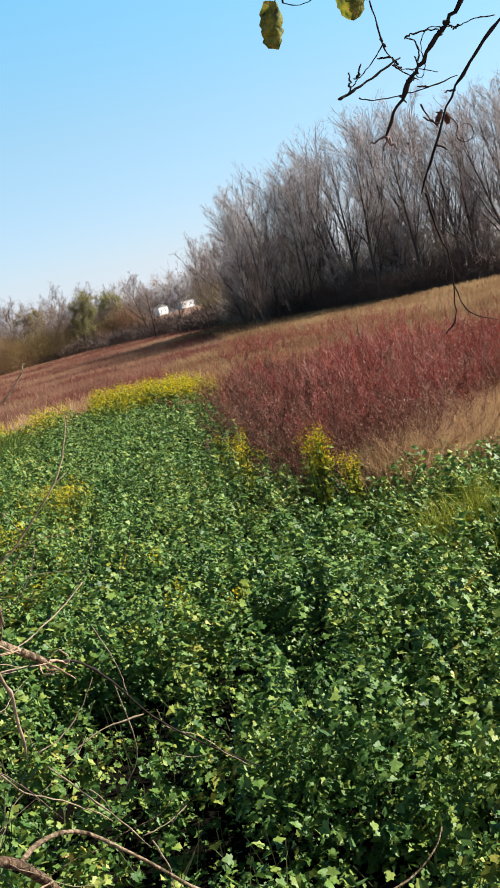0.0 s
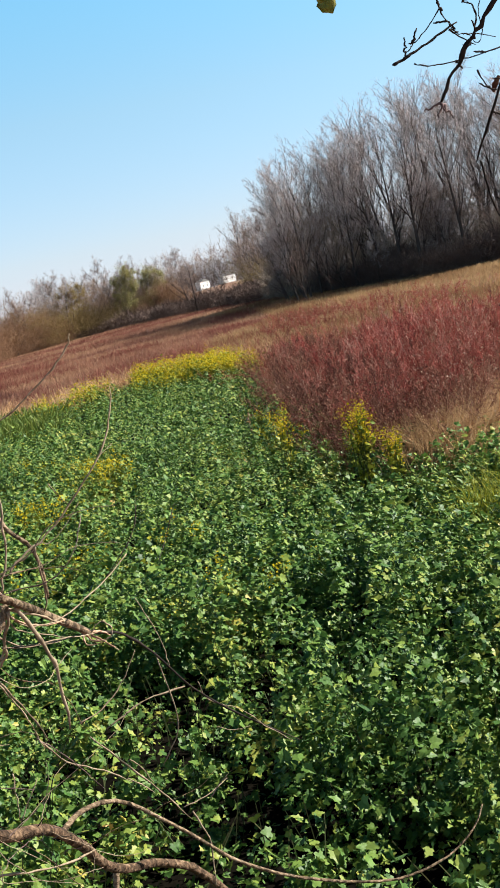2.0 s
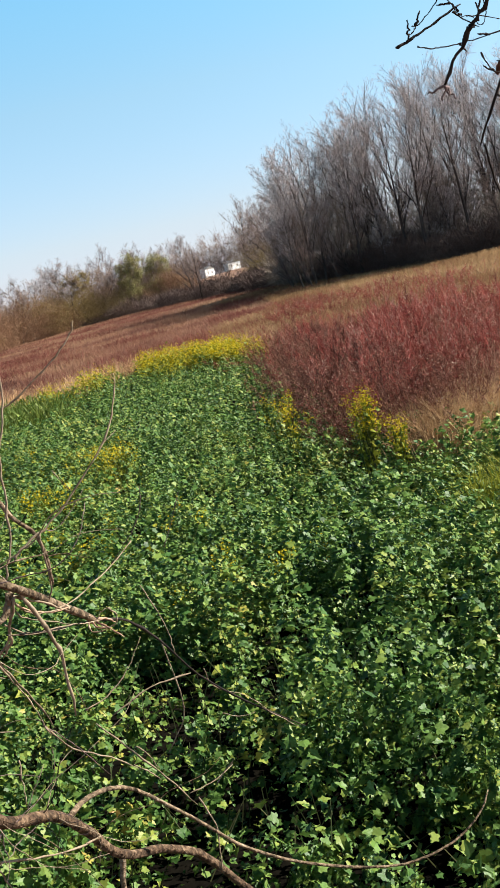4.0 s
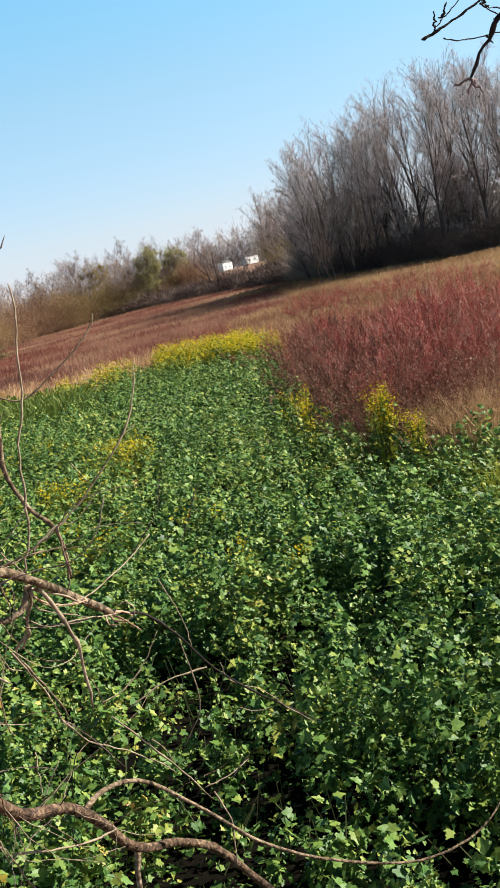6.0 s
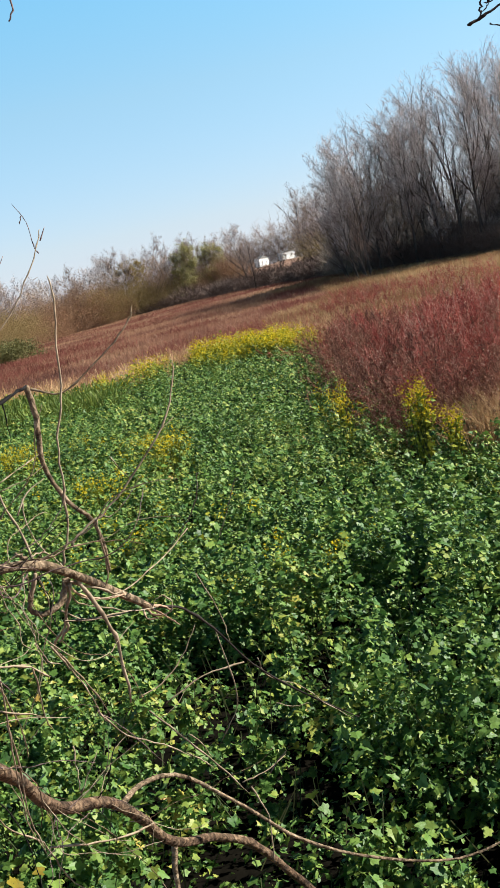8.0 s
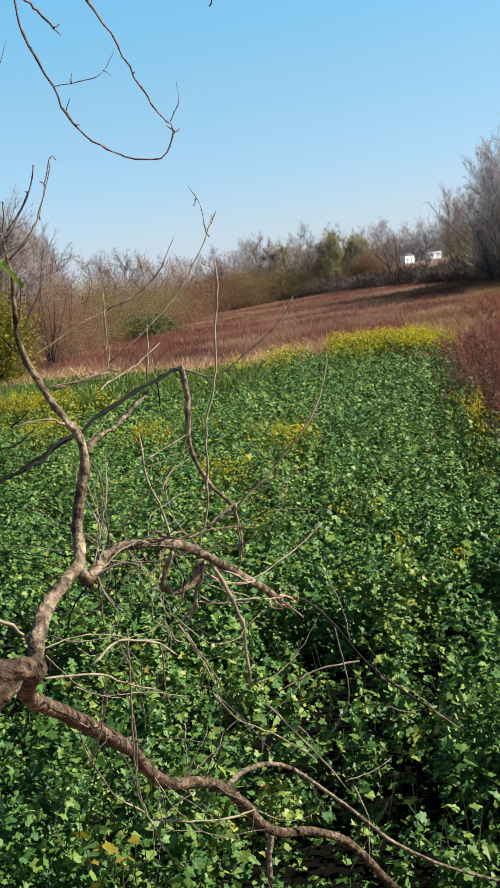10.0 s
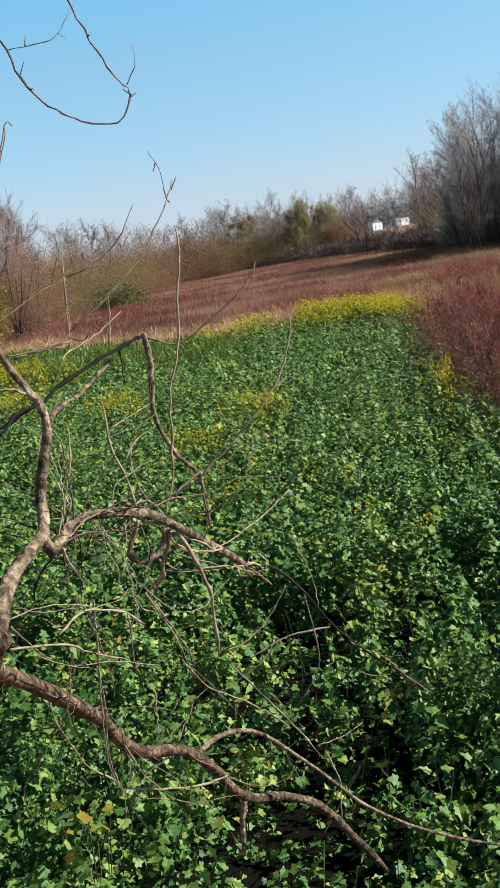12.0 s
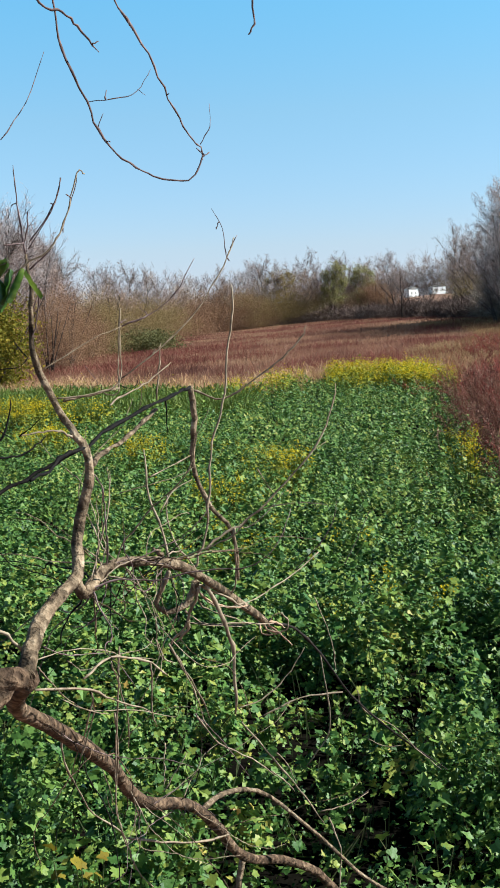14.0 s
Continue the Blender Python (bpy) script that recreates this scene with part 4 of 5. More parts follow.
# ---------------------------------------------------------------- distant houses
def block(x0, x1, y0, y1, z0, z1):
    v = [(x, y, z) for z in (z0, z1) for x, y in ((x0, y0), (x1, y0), (x1, y1), (x0, y1))]
    return v, [(0, 1, 5, 4), (1, 2, 6, 5), (2, 3, 7, 6), (3, 0, 4, 7), (4, 5, 6, 7), (3, 2, 1, 0)]


def house(label, x, y, turn, w, d, h, roof, windows, base):
    t = thing("house", label, "house", "white houses beyond the trees", at=(x, y, base))
    t.rotation_euler = (0, 0, radians(turn))
    v, f = block(-w / 2, w / 2, 0, d, -3, h)
    part("wall", mesh_of("wall", v, f, PAINT), t)
    rv = [(-w / 2 - .3, -.3, h), (w / 2 + .3, -.3, h), (w / 2 + .3, d + .3, h), (-w / 2 - .3, d + .3, h), (0, -.3, h + roof), (0, d + .3, h + roof)]
    rf = [(0, 4, 5), (0, 5, 3), (1, 2, 5), (1, 5, 4), (0, 1, 4), (3, 5, 2), (0, 3, 2), (0, 2, 1)]
    part("roof", mesh_of("roof", rv, rf, ROOFING), t)
    for wx, wz in windows:
        o = part("window", mesh_of("window", *block(wx - .4, wx + .4, -0.06, 0.02, wz, wz + 1.0), GLASS_DARK), t)
        part("frame", mesh_of("frame", *block(wx - .5, wx + .5, -0.04, 0.02, wz - .12, wz + 1.12), PAINT), o)
    return t


house("small white gabled house half hidden behind bare trees", 101.5, 620.0, 32, 6.4, 4, 5.6, 1.5, ((-1.4, 3.2), (1.4, 3.2), (-1.4, 1.0), (1.4, 1.0)), 2.6)
house("long low white house half hidden behind bare trees", 118.6, 640.0, 20, 8.0, 5, 2.6, 1.0, ((-1.9, 0.5), (1.9, 0.5)), 6.5)

# ---------------------------------------------------------------- the near tree
near_tree = thing("near_tree", "leafless old tree with crooked grey limbs and tangled tan twigs", "tree", at=(-0.95, 1.45, float(land(-0.95, 1.45)) - 0.05))
BASE = Vector(near_tree.location)


def tube(points, r0, r1, sides, lumps, seed):
    """A limb along a smooth line through a few points, round in section, with knots and taper."""
    P = np.array(points, float)
    n = len(P)
    s = np.concatenate([[0], np.cumsum(np.linalg.norm(np.diff(P, axis=0), axis=1))])
    ext = np.concatenate([[2 * P[0] - P[1]], P, [2 * P[-1] - P[-2]]])
    out = []
    for i in range(n - 1):
        a, b, c, d = ext[i:i + 4]
        for u in np.linspace(0, 1, 5)[:-1]:
            out.append(0.5 * (2 * b + (c - a) * u + (2 * a - 5 * b + 4 * c - d) * u * u + (3 * b - a - 3 * c + d) * u ** 3))
    out.append(P[-1])
    C = np.array(out)
    r = np.random.default_rng(seed)
    m = len(C)
    C[1:-1] += r.normal(0, 0.10 if r0 > 0.005 else 0.5, (m - 2, 3)) * min(r0, 0.012)
    swell = r.normal(0, 1, m).clip(-1.2, 2)
    swell = swell if m < 6 or lumps > 0.1 else np.convolve(swell, [0.25, 0.5, 0.25], "same")
    rad = np.interp(np.linspace(0, 1, m), [0, 1], [r0, r1]) * (1 + lumps * swell)
    rad[-1] *= 0.6
    T = np.gradient(C, axis=0)
    T /= np.linalg.norm(T, axis=1, keepdims=True)
    u = np.cross(T[0], [0.3, 0.2, 1.0])
    rings = []
    for k in range(m):
        u = u - T[k] * (u @ T[k])
        u /= np.linalg.norm(u)
        v = np.cross(T[k], u)
        ang = np.arange(sides) * 2 * math.pi / sides
        wob = 1 + lumps * 0.8 * r.normal(0, 1, sides)
        rings.append(C[k] + (u[None] * np.cos(ang)[:, None] + v[None] * np.sin(ang)[:, None]) * (rad[k] * wob)[:, None])
    verts = np.concatenate(rings + [[C[0]], [C[-1]]])
    k = np.arange(sides)
    quad = np.concatenate([np.stack([j * sides + k, j * sides + (k + 1) % sides, (j + 1) * sides + (k + 1) % sides, (j + 1) * sides + k], 1) for j in range(m - 1)])
    e0, e1 = m * sides, m * sides + 1
    cap = np.concatenate([np.stack([np.full(sides, e0), (k + 1) % sides, k, k], 1), np.stack([np.full(sides, e1), (m - 1) * sides + k, (m - 1) * sides + (k + 1) % sides, (m - 1) * sides + (k + 1) % sides], 1)])
    return verts, quad, cap


count = [0]
LIMB_LINES, SPRAY_LINES = [], []


def grow(name, points, r0, r1, skin=None):
    """One limb, branch or twig of the near tree."""
    count[0] += 1
    slim = 0.68 if name == "twig" else 0.82
    r0, r1 = r0 * slim, r1 * slim
    if name == "limb" and points[0][2] < 4:
        LIMB_LINES.append(points)
    if name in ("branch", "twig") and len(points) > 3 and points[-1][2] > 2.95 and points[-1][1] < 2.35:
        SPRAY_LINES.append(points)
    if points[0][2] > 2.85 and points[0][2] < 3.7 and r0 < 0.012:
        r0, r1 = (r0 * 0.78, max(r1 * 0.75, r0 * 0.35)) if points[0][0] > 0.4 else (r0 * 0.55, max(r1 * 0.6, r0 * 0.3))
    thick = max(r0, r1)
    sides = 14 if thick > 0.012 else 8 if thick > 0.006 else 5
    verts, quad, cap = tube(points, r0, r1, sides, 0.07 if thick > 0.006 else 0.18, count[0])
    me = bpy.data.meshes.new(name)
    faces = [tuple(q) for q in quad.tolist()] + [(c[0], c[1], c[2]) for c in cap.tolist()]
    me.from_pydata((verts - np.array(BASE)).tolist(), [], faces)
    me.polygons.foreach_set("use_smooth", [True] * len(faces))
    me.materials.append(skin if skin else BARK if thick > 0.0052 else (SHADE_TWIG if points[0][0] > 0.4 and points[0][1] < 1.75 else RUST_TWIG if points[0][2] > 2.95 else TWIG))
    return part(name, me, near_tree)


TRUNK = [(-0.95, 1.45, float(BASE.z)), (-0.95, 1.48, 1.7), (-0.92, 1.52, 2.25), (-0.9, 1.48, 3.0), (-0.8, 1.4, 3.8), (-0.4, 1.4, 4.3)]
grow("trunk", TRUNK, 0.085, 0.05)
OVERHEAD = [(-0.4, 1.4, 4.3), (0.1, 1.5, 4.5), (0.7, 1.5, 4.45), (1.3, 1.5, 4.3)]
grow("limb", OVERHEAD, 0.05, 0.018)
grow("limb", [(-0.92, 1.53, 2.25), (-0.72, 1.62, 2.42), (-0.493, 1.72, 2.455)], 0.05, 0.026, BROWN_BARK)
grow("limb", [(-0.493, 1.720, 2.455), (-0.457, 1.747, 2.452), (-0.391, 1.773, 2.459), (-0.349, 1.800, 2.460)], 0.0260, 0.0225, BROWN_BARK)
grow("limb", [(-0.350, 1.800, 2.454), (-0.353, 1.895, 2.486), (-0.332, 1.991, 2.525), (-0.299, 2.086, 2.549), (-0.300, 2.150, 2.619), (-0.277, 2.150, 2.701), (-0.276, 2.150, 2.764), (-0.311, 2.150, 2.826), (-0.350, 2.150, 2.913), (-0.363, 2.150, 2.981), (-0.356, 2.150, 3.052), (-0.361, 2.150, 3.123)], 0.0172, 0.0036)
grow("limb", [(-0.316, 2.150, 2.536), (-0.299, 2.150, 2.500), (-0.284, 2.175, 2.512), (-0.254, 2.233, 2.533), (-0.198, 2.288, 2.526), (-0.142, 2.350, 2.505), (-0.081, 2.467, 2.444), (-0.004, 2.800, 2.302), (0.065, 3.133, 2.160)], 0.0143, 0.0115)
grow("branch", [(0.045, 3.04, 2.2), (0.09, 3.2, 2.14), (0.154, 3.433, 2.059), (0.249, 3.725, 1.889), (0.364, 3.950, 1.669), (0.522, 4.075, 1.482), (0.732, 4.200, 1.281)], 0.0065, 0.0036, SHADE_TWIG)
grow("limb", [(-0.348, 1.800, 2.454), (-0.410, 2.008, 2.339), (-0.392, 2.217, 2.232), (-0.356, 2.450, 2.097), (-0.326, 2.700, 1.947), (-0.287, 2.950, 1.756), (-0.185, 3.200, 1.635), (-0.121, 3.450, 1.464), (-0.032, 3.667, 1.248), (0.100, 3.875, 1.127), (0.221, 4.033, 0.997), (0.336, 4.117, 0.821), (0.454, 4.200, 0.615)], 0.0206, 0.0180, BROWN_BARK)
grow("limb", [(-0.035, 4.000, 1.089), (-0.056, 4.000, 0.996), (-0.065, 4.000, 0.869)], 0.0152, 0.0095)
grow("branch", [(-0.146, 3.369, 1.546), (-0.091, 3.489, 1.536), (-0.020, 3.609, 1.497), (0.065, 3.709, 1.423), (0.228, 3.789, 1.239), (0.399, 3.869, 1.035), (0.653, 3.949, 0.854), (0.957, 4.029, 0.722), (1.182, 4.089, 0.718), (1.314, 4.129, 0.778), (1.377, 4.169, 0.837)], 0.0113, 0.0040)
grow("branch", [(-0.276, 2.150, 2.764), (-0.254, 2.250, 2.787), (-0.193, 2.350, 2.814), (-0.126, 2.450, 2.838), (-0.092, 2.550, 2.847)], 0.0042, 0.0048, SHADE_BARK)
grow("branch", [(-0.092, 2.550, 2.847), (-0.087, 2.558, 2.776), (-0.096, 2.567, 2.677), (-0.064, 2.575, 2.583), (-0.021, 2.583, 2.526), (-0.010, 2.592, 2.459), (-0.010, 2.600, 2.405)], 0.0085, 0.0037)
grow("branch", [(-0.282, 2.150, 2.772), (-0.349, 2.117, 2.741), (-0.409, 2.083, 2.712), (-0.475, 2.050, 2.696)], 0.0046, 0.0048, SHADE_BARK)
grow("twig", [(-0.104, 2.500, 2.458), (-0.077, 2.500, 2.523), (-0.062, 2.500, 2.620), (-0.052, 2.500, 2.729), (-0.024, 2.500, 2.810), (-0.008, 2.500, 2.916), (0.007, 2.500, 3.009), (0.005, 2.500, 3.062)], 0.0048, 0.0024)
grow("twig", [(-0.076, 2.550, 2.488), (-0.048, 2.567, 2.513), (0.019, 2.583, 2.546), (0.104, 2.600, 2.622), (0.170, 2.617, 2.688), (0.211, 2.633, 2.758), (0.230, 2.650, 2.831)], 0.0049, 0.0019)
grow("twig", [(-0.095, 2.600, 2.838), (-0.023, 2.600, 2.814), (0.044, 2.600, 2.850), (0.112, 2.600, 2.898), (0.153, 2.600, 2.936), (0.167, 2.600, 2.965)], 0.0037, 0.0019)
grow("twig", [(-0.213, 2.200, 2.888), (-0.135, 2.220, 2.941), (-0.075, 2.240, 2.997), (-0.024, 2.260, 3.065), (0.003, 2.280, 3.115), (0.014, 2.300, 3.144)], 0.0042, 0.0027)
grow("twig", [(0.003, 2.290, 3.099), (-0.004, 2.292, 3.115), (-0.007, 2.295, 3.160), (-0.026, 2.300, 3.200)], 0.0027, 0.0016)
grow("twig", [(-0.350, 2.150, 2.913), (-0.258, 2.200, 2.965), (-0.206, 2.250, 2.986)], 0.0031, 0.0021)
grow("twig", [(-0.206, 2.250, 2.986), (-0.151, 2.267, 3.007), (-0.105, 2.283, 3.043), (-0.064, 2.300, 3.108)], 0.0043, 0.0022)
grow("twig", [(-0.332, 2.150, 2.864), (-0.257, 2.163, 2.867), (-0.211, 2.175, 2.885), (-0.207, 2.188, 2.951), (-0.203, 2.200, 3.018)], 0.0051, 0.0021)
grow("twig", [(-0.157, 2.400, 2.834), (-0.150, 2.400, 2.891), (-0.142, 2.400, 2.947)], 0.0029, 0.0023)
grow("branch", [(-0.279, 2.000, 3.597), (-0.264, 2.006, 3.503), (-0.257, 2.011, 3.446), (-0.223, 2.017, 3.361), (-0.199, 2.022, 3.299), (-0.158, 2.028, 3.258), (-0.119, 2.033, 3.237), (-0.060, 2.039, 3.227), (-0.037, 2.044, 3.264), (-0.024, 2.050, 3.273)], 0.0048, 0.0024)
grow("branch", [(-0.203, 2.000, 3.588), (-0.160, 2.012, 3.506), (-0.116, 2.024, 3.432), (-0.088, 2.036, 3.362), (-0.058, 2.048, 3.305), (-0.037, 2.060, 3.283)], 0.0048, 0.0029)
grow("twig", [(-0.039, 2.060, 3.288), (-0.022, 2.060, 3.316), (-0.020, 2.060, 3.355)], 0.0025, 0.0013)
grow("twig", [(-0.223, 2.030, 3.361), (-0.168, 2.037, 3.367), (-0.139, 2.043, 3.378), (-0.115, 2.050, 3.414)], 0.0021, 0.0015)
grow("twig", [(-0.138, 2.030, 3.378), (-0.125, 2.030, 3.368)], 0.0019, 0.0012)
grow("twig", [(-0.207, 2.030, 3.320), (-0.197, 2.030, 3.342)], 0.0024, 0.0014)
grow("branch", [(-0.345, 1.950, 3.608), (-0.281, 1.963, 3.508), (-0.249, 1.975, 3.495), (-0.226, 1.988, 3.473), (-0.195, 2.000, 3.434)], 0.0056, 0.0014)
grow("twig", [(-0.365, 2.000, 3.302), (-0.323, 2.025, 3.365), (-0.291, 2.050, 3.450)], 0.0029, 0.0015)
grow("twig", [(-0.361, 2.150, 3.123), (-0.367, 2.150, 3.184), (-0.370, 2.150, 3.234), (-0.372, 2.150, 3.280)], 0.0041, 0.0026)
grow("twig", [(-0.357, 2.150, 3.094), (-0.308, 2.150, 3.141), (-0.277, 2.150, 3.203), (-0.261, 2.150, 3.258)], 0.0041, 0.0020)
grow("twig", [(-0.355, 2.150, 3.132), (-0.310, 2.150, 3.197), (-0.289, 2.150, 3.254)], 0.0031, 0.0015)
grow("twig", [(-0.360, 2.150, 3.011), (-0.340, 2.150, 3.060)], 0.0036, 0.0026)
grow("twig", [(0.052, 1.900, 3.530), (0.056, 1.900, 3.454), (0.046, 1.900, 3.429)], 0.0054, 0.0036)
grow("branch", [(-0.082, 2.500, 2.437), (-0.046, 2.533, 2.329), (-0.027, 2.567, 2.247), (-0.032, 2.600, 2.098)], 0.0060, 0.0043)
grow("branch", [(-0.101, 2.500, 2.433), (-0.118, 2.488, 2.394), (-0.156, 2.475, 2.375), (-0.186, 2.463, 2.397), (-0.156, 2.450, 2.470)], 0.0107, 0.0058)
grow("twig", [(-0.289, 2.000, 2.386), (-0.247, 2.067, 2.401), (-0.193, 2.133, 2.374), (-0.155, 2.200, 2.321)], 0.0038, 0.0021)
grow("twig", [(-0.356, 1.900, 2.403), (-0.291, 2.033, 2.357), (-0.259, 2.167, 2.292), (-0.200, 2.300, 2.218)], 0.0036, 0.0022)
grow("twig", [(-0.244, 2.200, 2.382), (-0.266, 2.300, 2.215), (-0.287, 2.400, 2.083), (-0.302, 2.500, 1.927), (-0.293, 2.600, 1.800)], 0.0026, 0.0019)
grow("twig", [(-0.357, 3.200, 1.547), (-0.238, 3.300, 1.480), (-0.143, 3.400, 1.432), (-0.075, 3.500, 1.402)], 0.0046, 0.0058)
grow("twig", [(-0.108, 2.500, 2.428), (-0.040, 2.600, 2.370), (0.008, 2.700, 2.312)], 0.0048, 0.0026)
grow("twig", [(-0.127, 2.500, 2.367), (-0.088, 2.667, 2.292), (-0.010, 2.833, 2.245), (0.077, 3.000, 2.194)], 0.0030, 0.0029)
grow("twig", [(-0.193, 2.450, 2.728), (-0.187, 2.433, 2.634), (-0.162, 2.417, 2.562), (-0.150, 2.400, 2.498)], 0.0023, 0.0040)
grow("twig", [(-0.017, 4.000, 1.578), (0.088, 4.067, 1.414), (0.179, 4.133, 1.269), (0.271, 4.200, 1.098)], 0.0057, 0.0040)
grow("twig", [(0.044, 4.000, 1.590), (0.193, 4.050, 1.637), (0.349, 4.100, 1.632)], 0.0038, 0.0049)
grow("twig", [(0.267, 4.000, 1.807), (0.291, 4.033, 1.630), (0.289, 4.067, 1.494), (0.207, 4.100, 1.365)], 0.0038, 0.0029)
grow("twig", [(-0.100, 2.500, 2.439), (-0.136, 2.575, 2.310), (-0.171, 2.650, 2.254), (-0.133, 2.725, 2.144), (-0.094, 2.800, 2.015)], 0.0054, 0.0027)
grow("twig", [(-0.430, 1.850, 2.532), (-0.401, 1.875, 2.512), (-0.370, 1.900, 2.467)], 0.0035, 0.0036)
grow("branch", [(0.887, 1.537, 3.403), (0.841, 1.554, 3.344), (0.814, 1.570, 3.313), (0.780, 1.587, 3.276), (0.766, 1.604, 3.256), (0.743, 1.620, 3.225), (0.723, 1.637, 3.186)], 0.0053, 0.0042)
grow("knot", [(0.819, 1.570, 3.321), (0.815, 1.570, 3.313), (0.806, 1.570, 3.305)], 0.0058, 0.0048)
grow("knot", [(0.770, 1.600, 3.262), (0.764, 1.600, 3.255), (0.758, 1.600, 3.249)], 0.0052, 0.0046)
grow("twig", [(0.723, 1.637, 3.186), (0.709, 1.634, 3.183), (0.693, 1.630, 3.179)], 0.0044, 0.002, RUST_TWIG)
grow("twig", [(0.723, 1.637, 3.186), (0.730, 1.634, 3.176), (0.736, 1.630, 3.164)], 0.0044, 0.002, RUST_TWIG)
grow("twig", [(0.723, 1.637, 3.186), (0.720, 1.634, 3.177), (0.714, 1.630, 3.166)], 0.0044, 0.002, RUST_TWIG)
grow("twig", [(0.723, 1.637, 3.186), (0.725, 1.634, 3.179), (0.725, 1.630, 3.171)], 0.0044, 0.002, RUST_TWIG)
grow("branch", [(0.770, 1.637, 3.295), (0.727, 1.637, 3.277), (0.698, 1.637, 3.265), (0.679, 1.637, 3.257), (0.662, 1.637, 3.252)], 0.0024, 0.0042)
grow("twig", [(0.720, 1.587, 3.372), (0.726, 1.592, 3.343), (0.731, 1.598, 3.312), (0.745, 1.604, 3.286), (0.758, 1.609, 3.274), (0.781, 1.614, 3.271), (0.817, 1.620, 3.262)], 0.0024, 0.0014)
grow("knot", [(0.732, 1.600, 3.319), (0.732, 1.600, 3.313), (0.734, 1.600, 3.307)], 0.0034, 0.0028)
grow("knot", [(0.749, 1.620, 3.284), (0.756, 1.620, 3.277), (0.762, 1.620, 3.278)], 0.0028, 0.0022)
grow("twig", [(0.749, 1.620, 3.283), (0.766, 1.620, 3.268), (0.785, 1.620, 3.256)], 0.0022, 0.0016)
grow("twig", [(0.732, 1.600, 3.311), (0.717, 1.608, 3.294), (0.700, 1.615, 3.278), (0.693, 1.622, 3.274), (0.688, 1.630, 3.276)], 0.0018, 0.0014)
grow("twig", [(0.695, 1.630, 3.275), (0.689, 1.630, 3.268), (0.682, 1.630, 3.264), (0.679, 1.630, 3.267)], 0.0018, 0.0013)
grow("twig", [(0.694, 1.637, 3.248), (0.713, 1.637, 3.242), (0.729, 1.637, 3.241), (0.749, 1.637, 3.240), (0.769, 1.637, 3.242), (0.809, 1.637, 3.246), (0.854, 1.637, 3.255)], 0.0018, 0.0018)
grow("tendril", [(0.785, 1.620, 3.264), (0.787, 1.618, 3.279), (0.791, 1.615, 3.293), (0.788, 1.612, 3.308), (0.779, 1.610, 3.314), (0.771, 1.608, 3.316), (0.779, 1.605, 3.319), (0.800, 1.602, 3.320), (0.822, 1.600, 3.318)], 0.002, 0.0022)
grow("tendril", [(0.825, 1.600, 3.322), (0.811, 1.602, 3.324), (0.802, 1.604, 3.321), (0.794, 1.607, 3.309), (0.793, 1.609, 3.294), (0.794, 1.611, 3.279), (0.795, 1.613, 3.269), (0.785, 1.616, 3.258), (0.776, 1.618, 3.272), (0.767, 1.620, 3.275)], 0.0013, 0.001)
grow("twig", [(0.835, 1.600, 3.321), (0.850, 1.597, 3.318), (0.871, 1.594, 3.323), (0.890, 1.590, 3.323), (0.907, 1.587, 3.322)], 0.002, 0.0016)
grow("branch", [(0.973, 1.537, 3.390), (0.897, 1.557, 3.312), (0.848, 1.577, 3.260), (0.809, 1.597, 3.206), (0.775, 1.617, 3.132), (0.761, 1.637, 3.094)], 0.0038, 0.0028)
grow("branch", [(0.768, 1.637, 3.094), (0.775, 1.641, 3.042), (0.789, 1.645, 2.992), (0.788, 1.649, 2.944), (0.784, 1.653, 2.901), (0.764, 1.657, 2.879)], 0.0024, 0.0018)
grow("twig", [(0.793, 1.657, 2.948), (0.809, 1.657, 2.904), (0.856, 1.657, 2.881)], 0.0020, 0.0012)
grow("twig", [(0.783, 1.637, 3.038), (0.802, 1.637, 3.023), (0.815, 1.637, 3.042)], 0.0016, 0.0010)
grow("twig", [(0.779, 1.617, 3.221), (0.787, 1.617, 3.200), (0.795, 1.617, 3.190), (0.807, 1.617, 3.187)], 0.0026, 0.0018)
grow("twig", [(0.593, 1.587, 3.388), (0.617, 1.587, 3.382), (0.643, 1.587, 3.388)], 0.0016, 0.0012)
grow("twig", [(0.008, 2.469, 3.132), (0.023, 2.469, 3.158)], 0.0036, 0.0024)
grow("twig", [(-0.037, 2.060, 3.284), (-0.0365, 2.055, 3.272), (-0.036, 2.050, 3.260)], 0.0028, 0.0022)


grow("limb", [(-0.9, 1.5, 2.1), (-0.6, 1.68, 2.33), (-0.43, 1.75, 2.418), (-0.37, 1.78, 2.452)], 0.03, 0.019, BROWN_BARK)
grow("twig", [(-0.281, 2.200, 2.526), (-0.270, 2.217, 2.578), (-0.250, 2.233, 2.647), (-0.246, 2.250, 2.713)], 0.0026, 0.0013)
grow("twig", [(-0.165, 2.450, 2.596), (-0.137, 2.475, 2.633), (-0.097, 2.500, 2.653)], 0.0025, 0.0015)
grow("twig", [(-0.183, 2.400, 2.675), (-0.128, 2.450, 2.695), (-0.097, 2.500, 2.704)], 0.0021, 0.0015)
grow("twig", [(-0.152, 2.500, 2.621), (-0.154, 2.483, 2.573), (-0.138, 2.467, 2.523), (-0.122, 2.450, 2.499)], 0.0022, 0.0018)
grow("branch", [(-0.148, 2.330, 2.494), (-0.162, 2.340, 2.463), (-0.176, 2.350, 2.438)], 0.0061, 0.0048)
grow("twig", [(-0.354, 1.900, 2.452), (-0.309, 2.000, 2.439), (-0.260, 2.100, 2.406), (-0.240, 2.200, 2.364), (-0.182, 2.300, 2.324)], 0.0017, 0.0013)
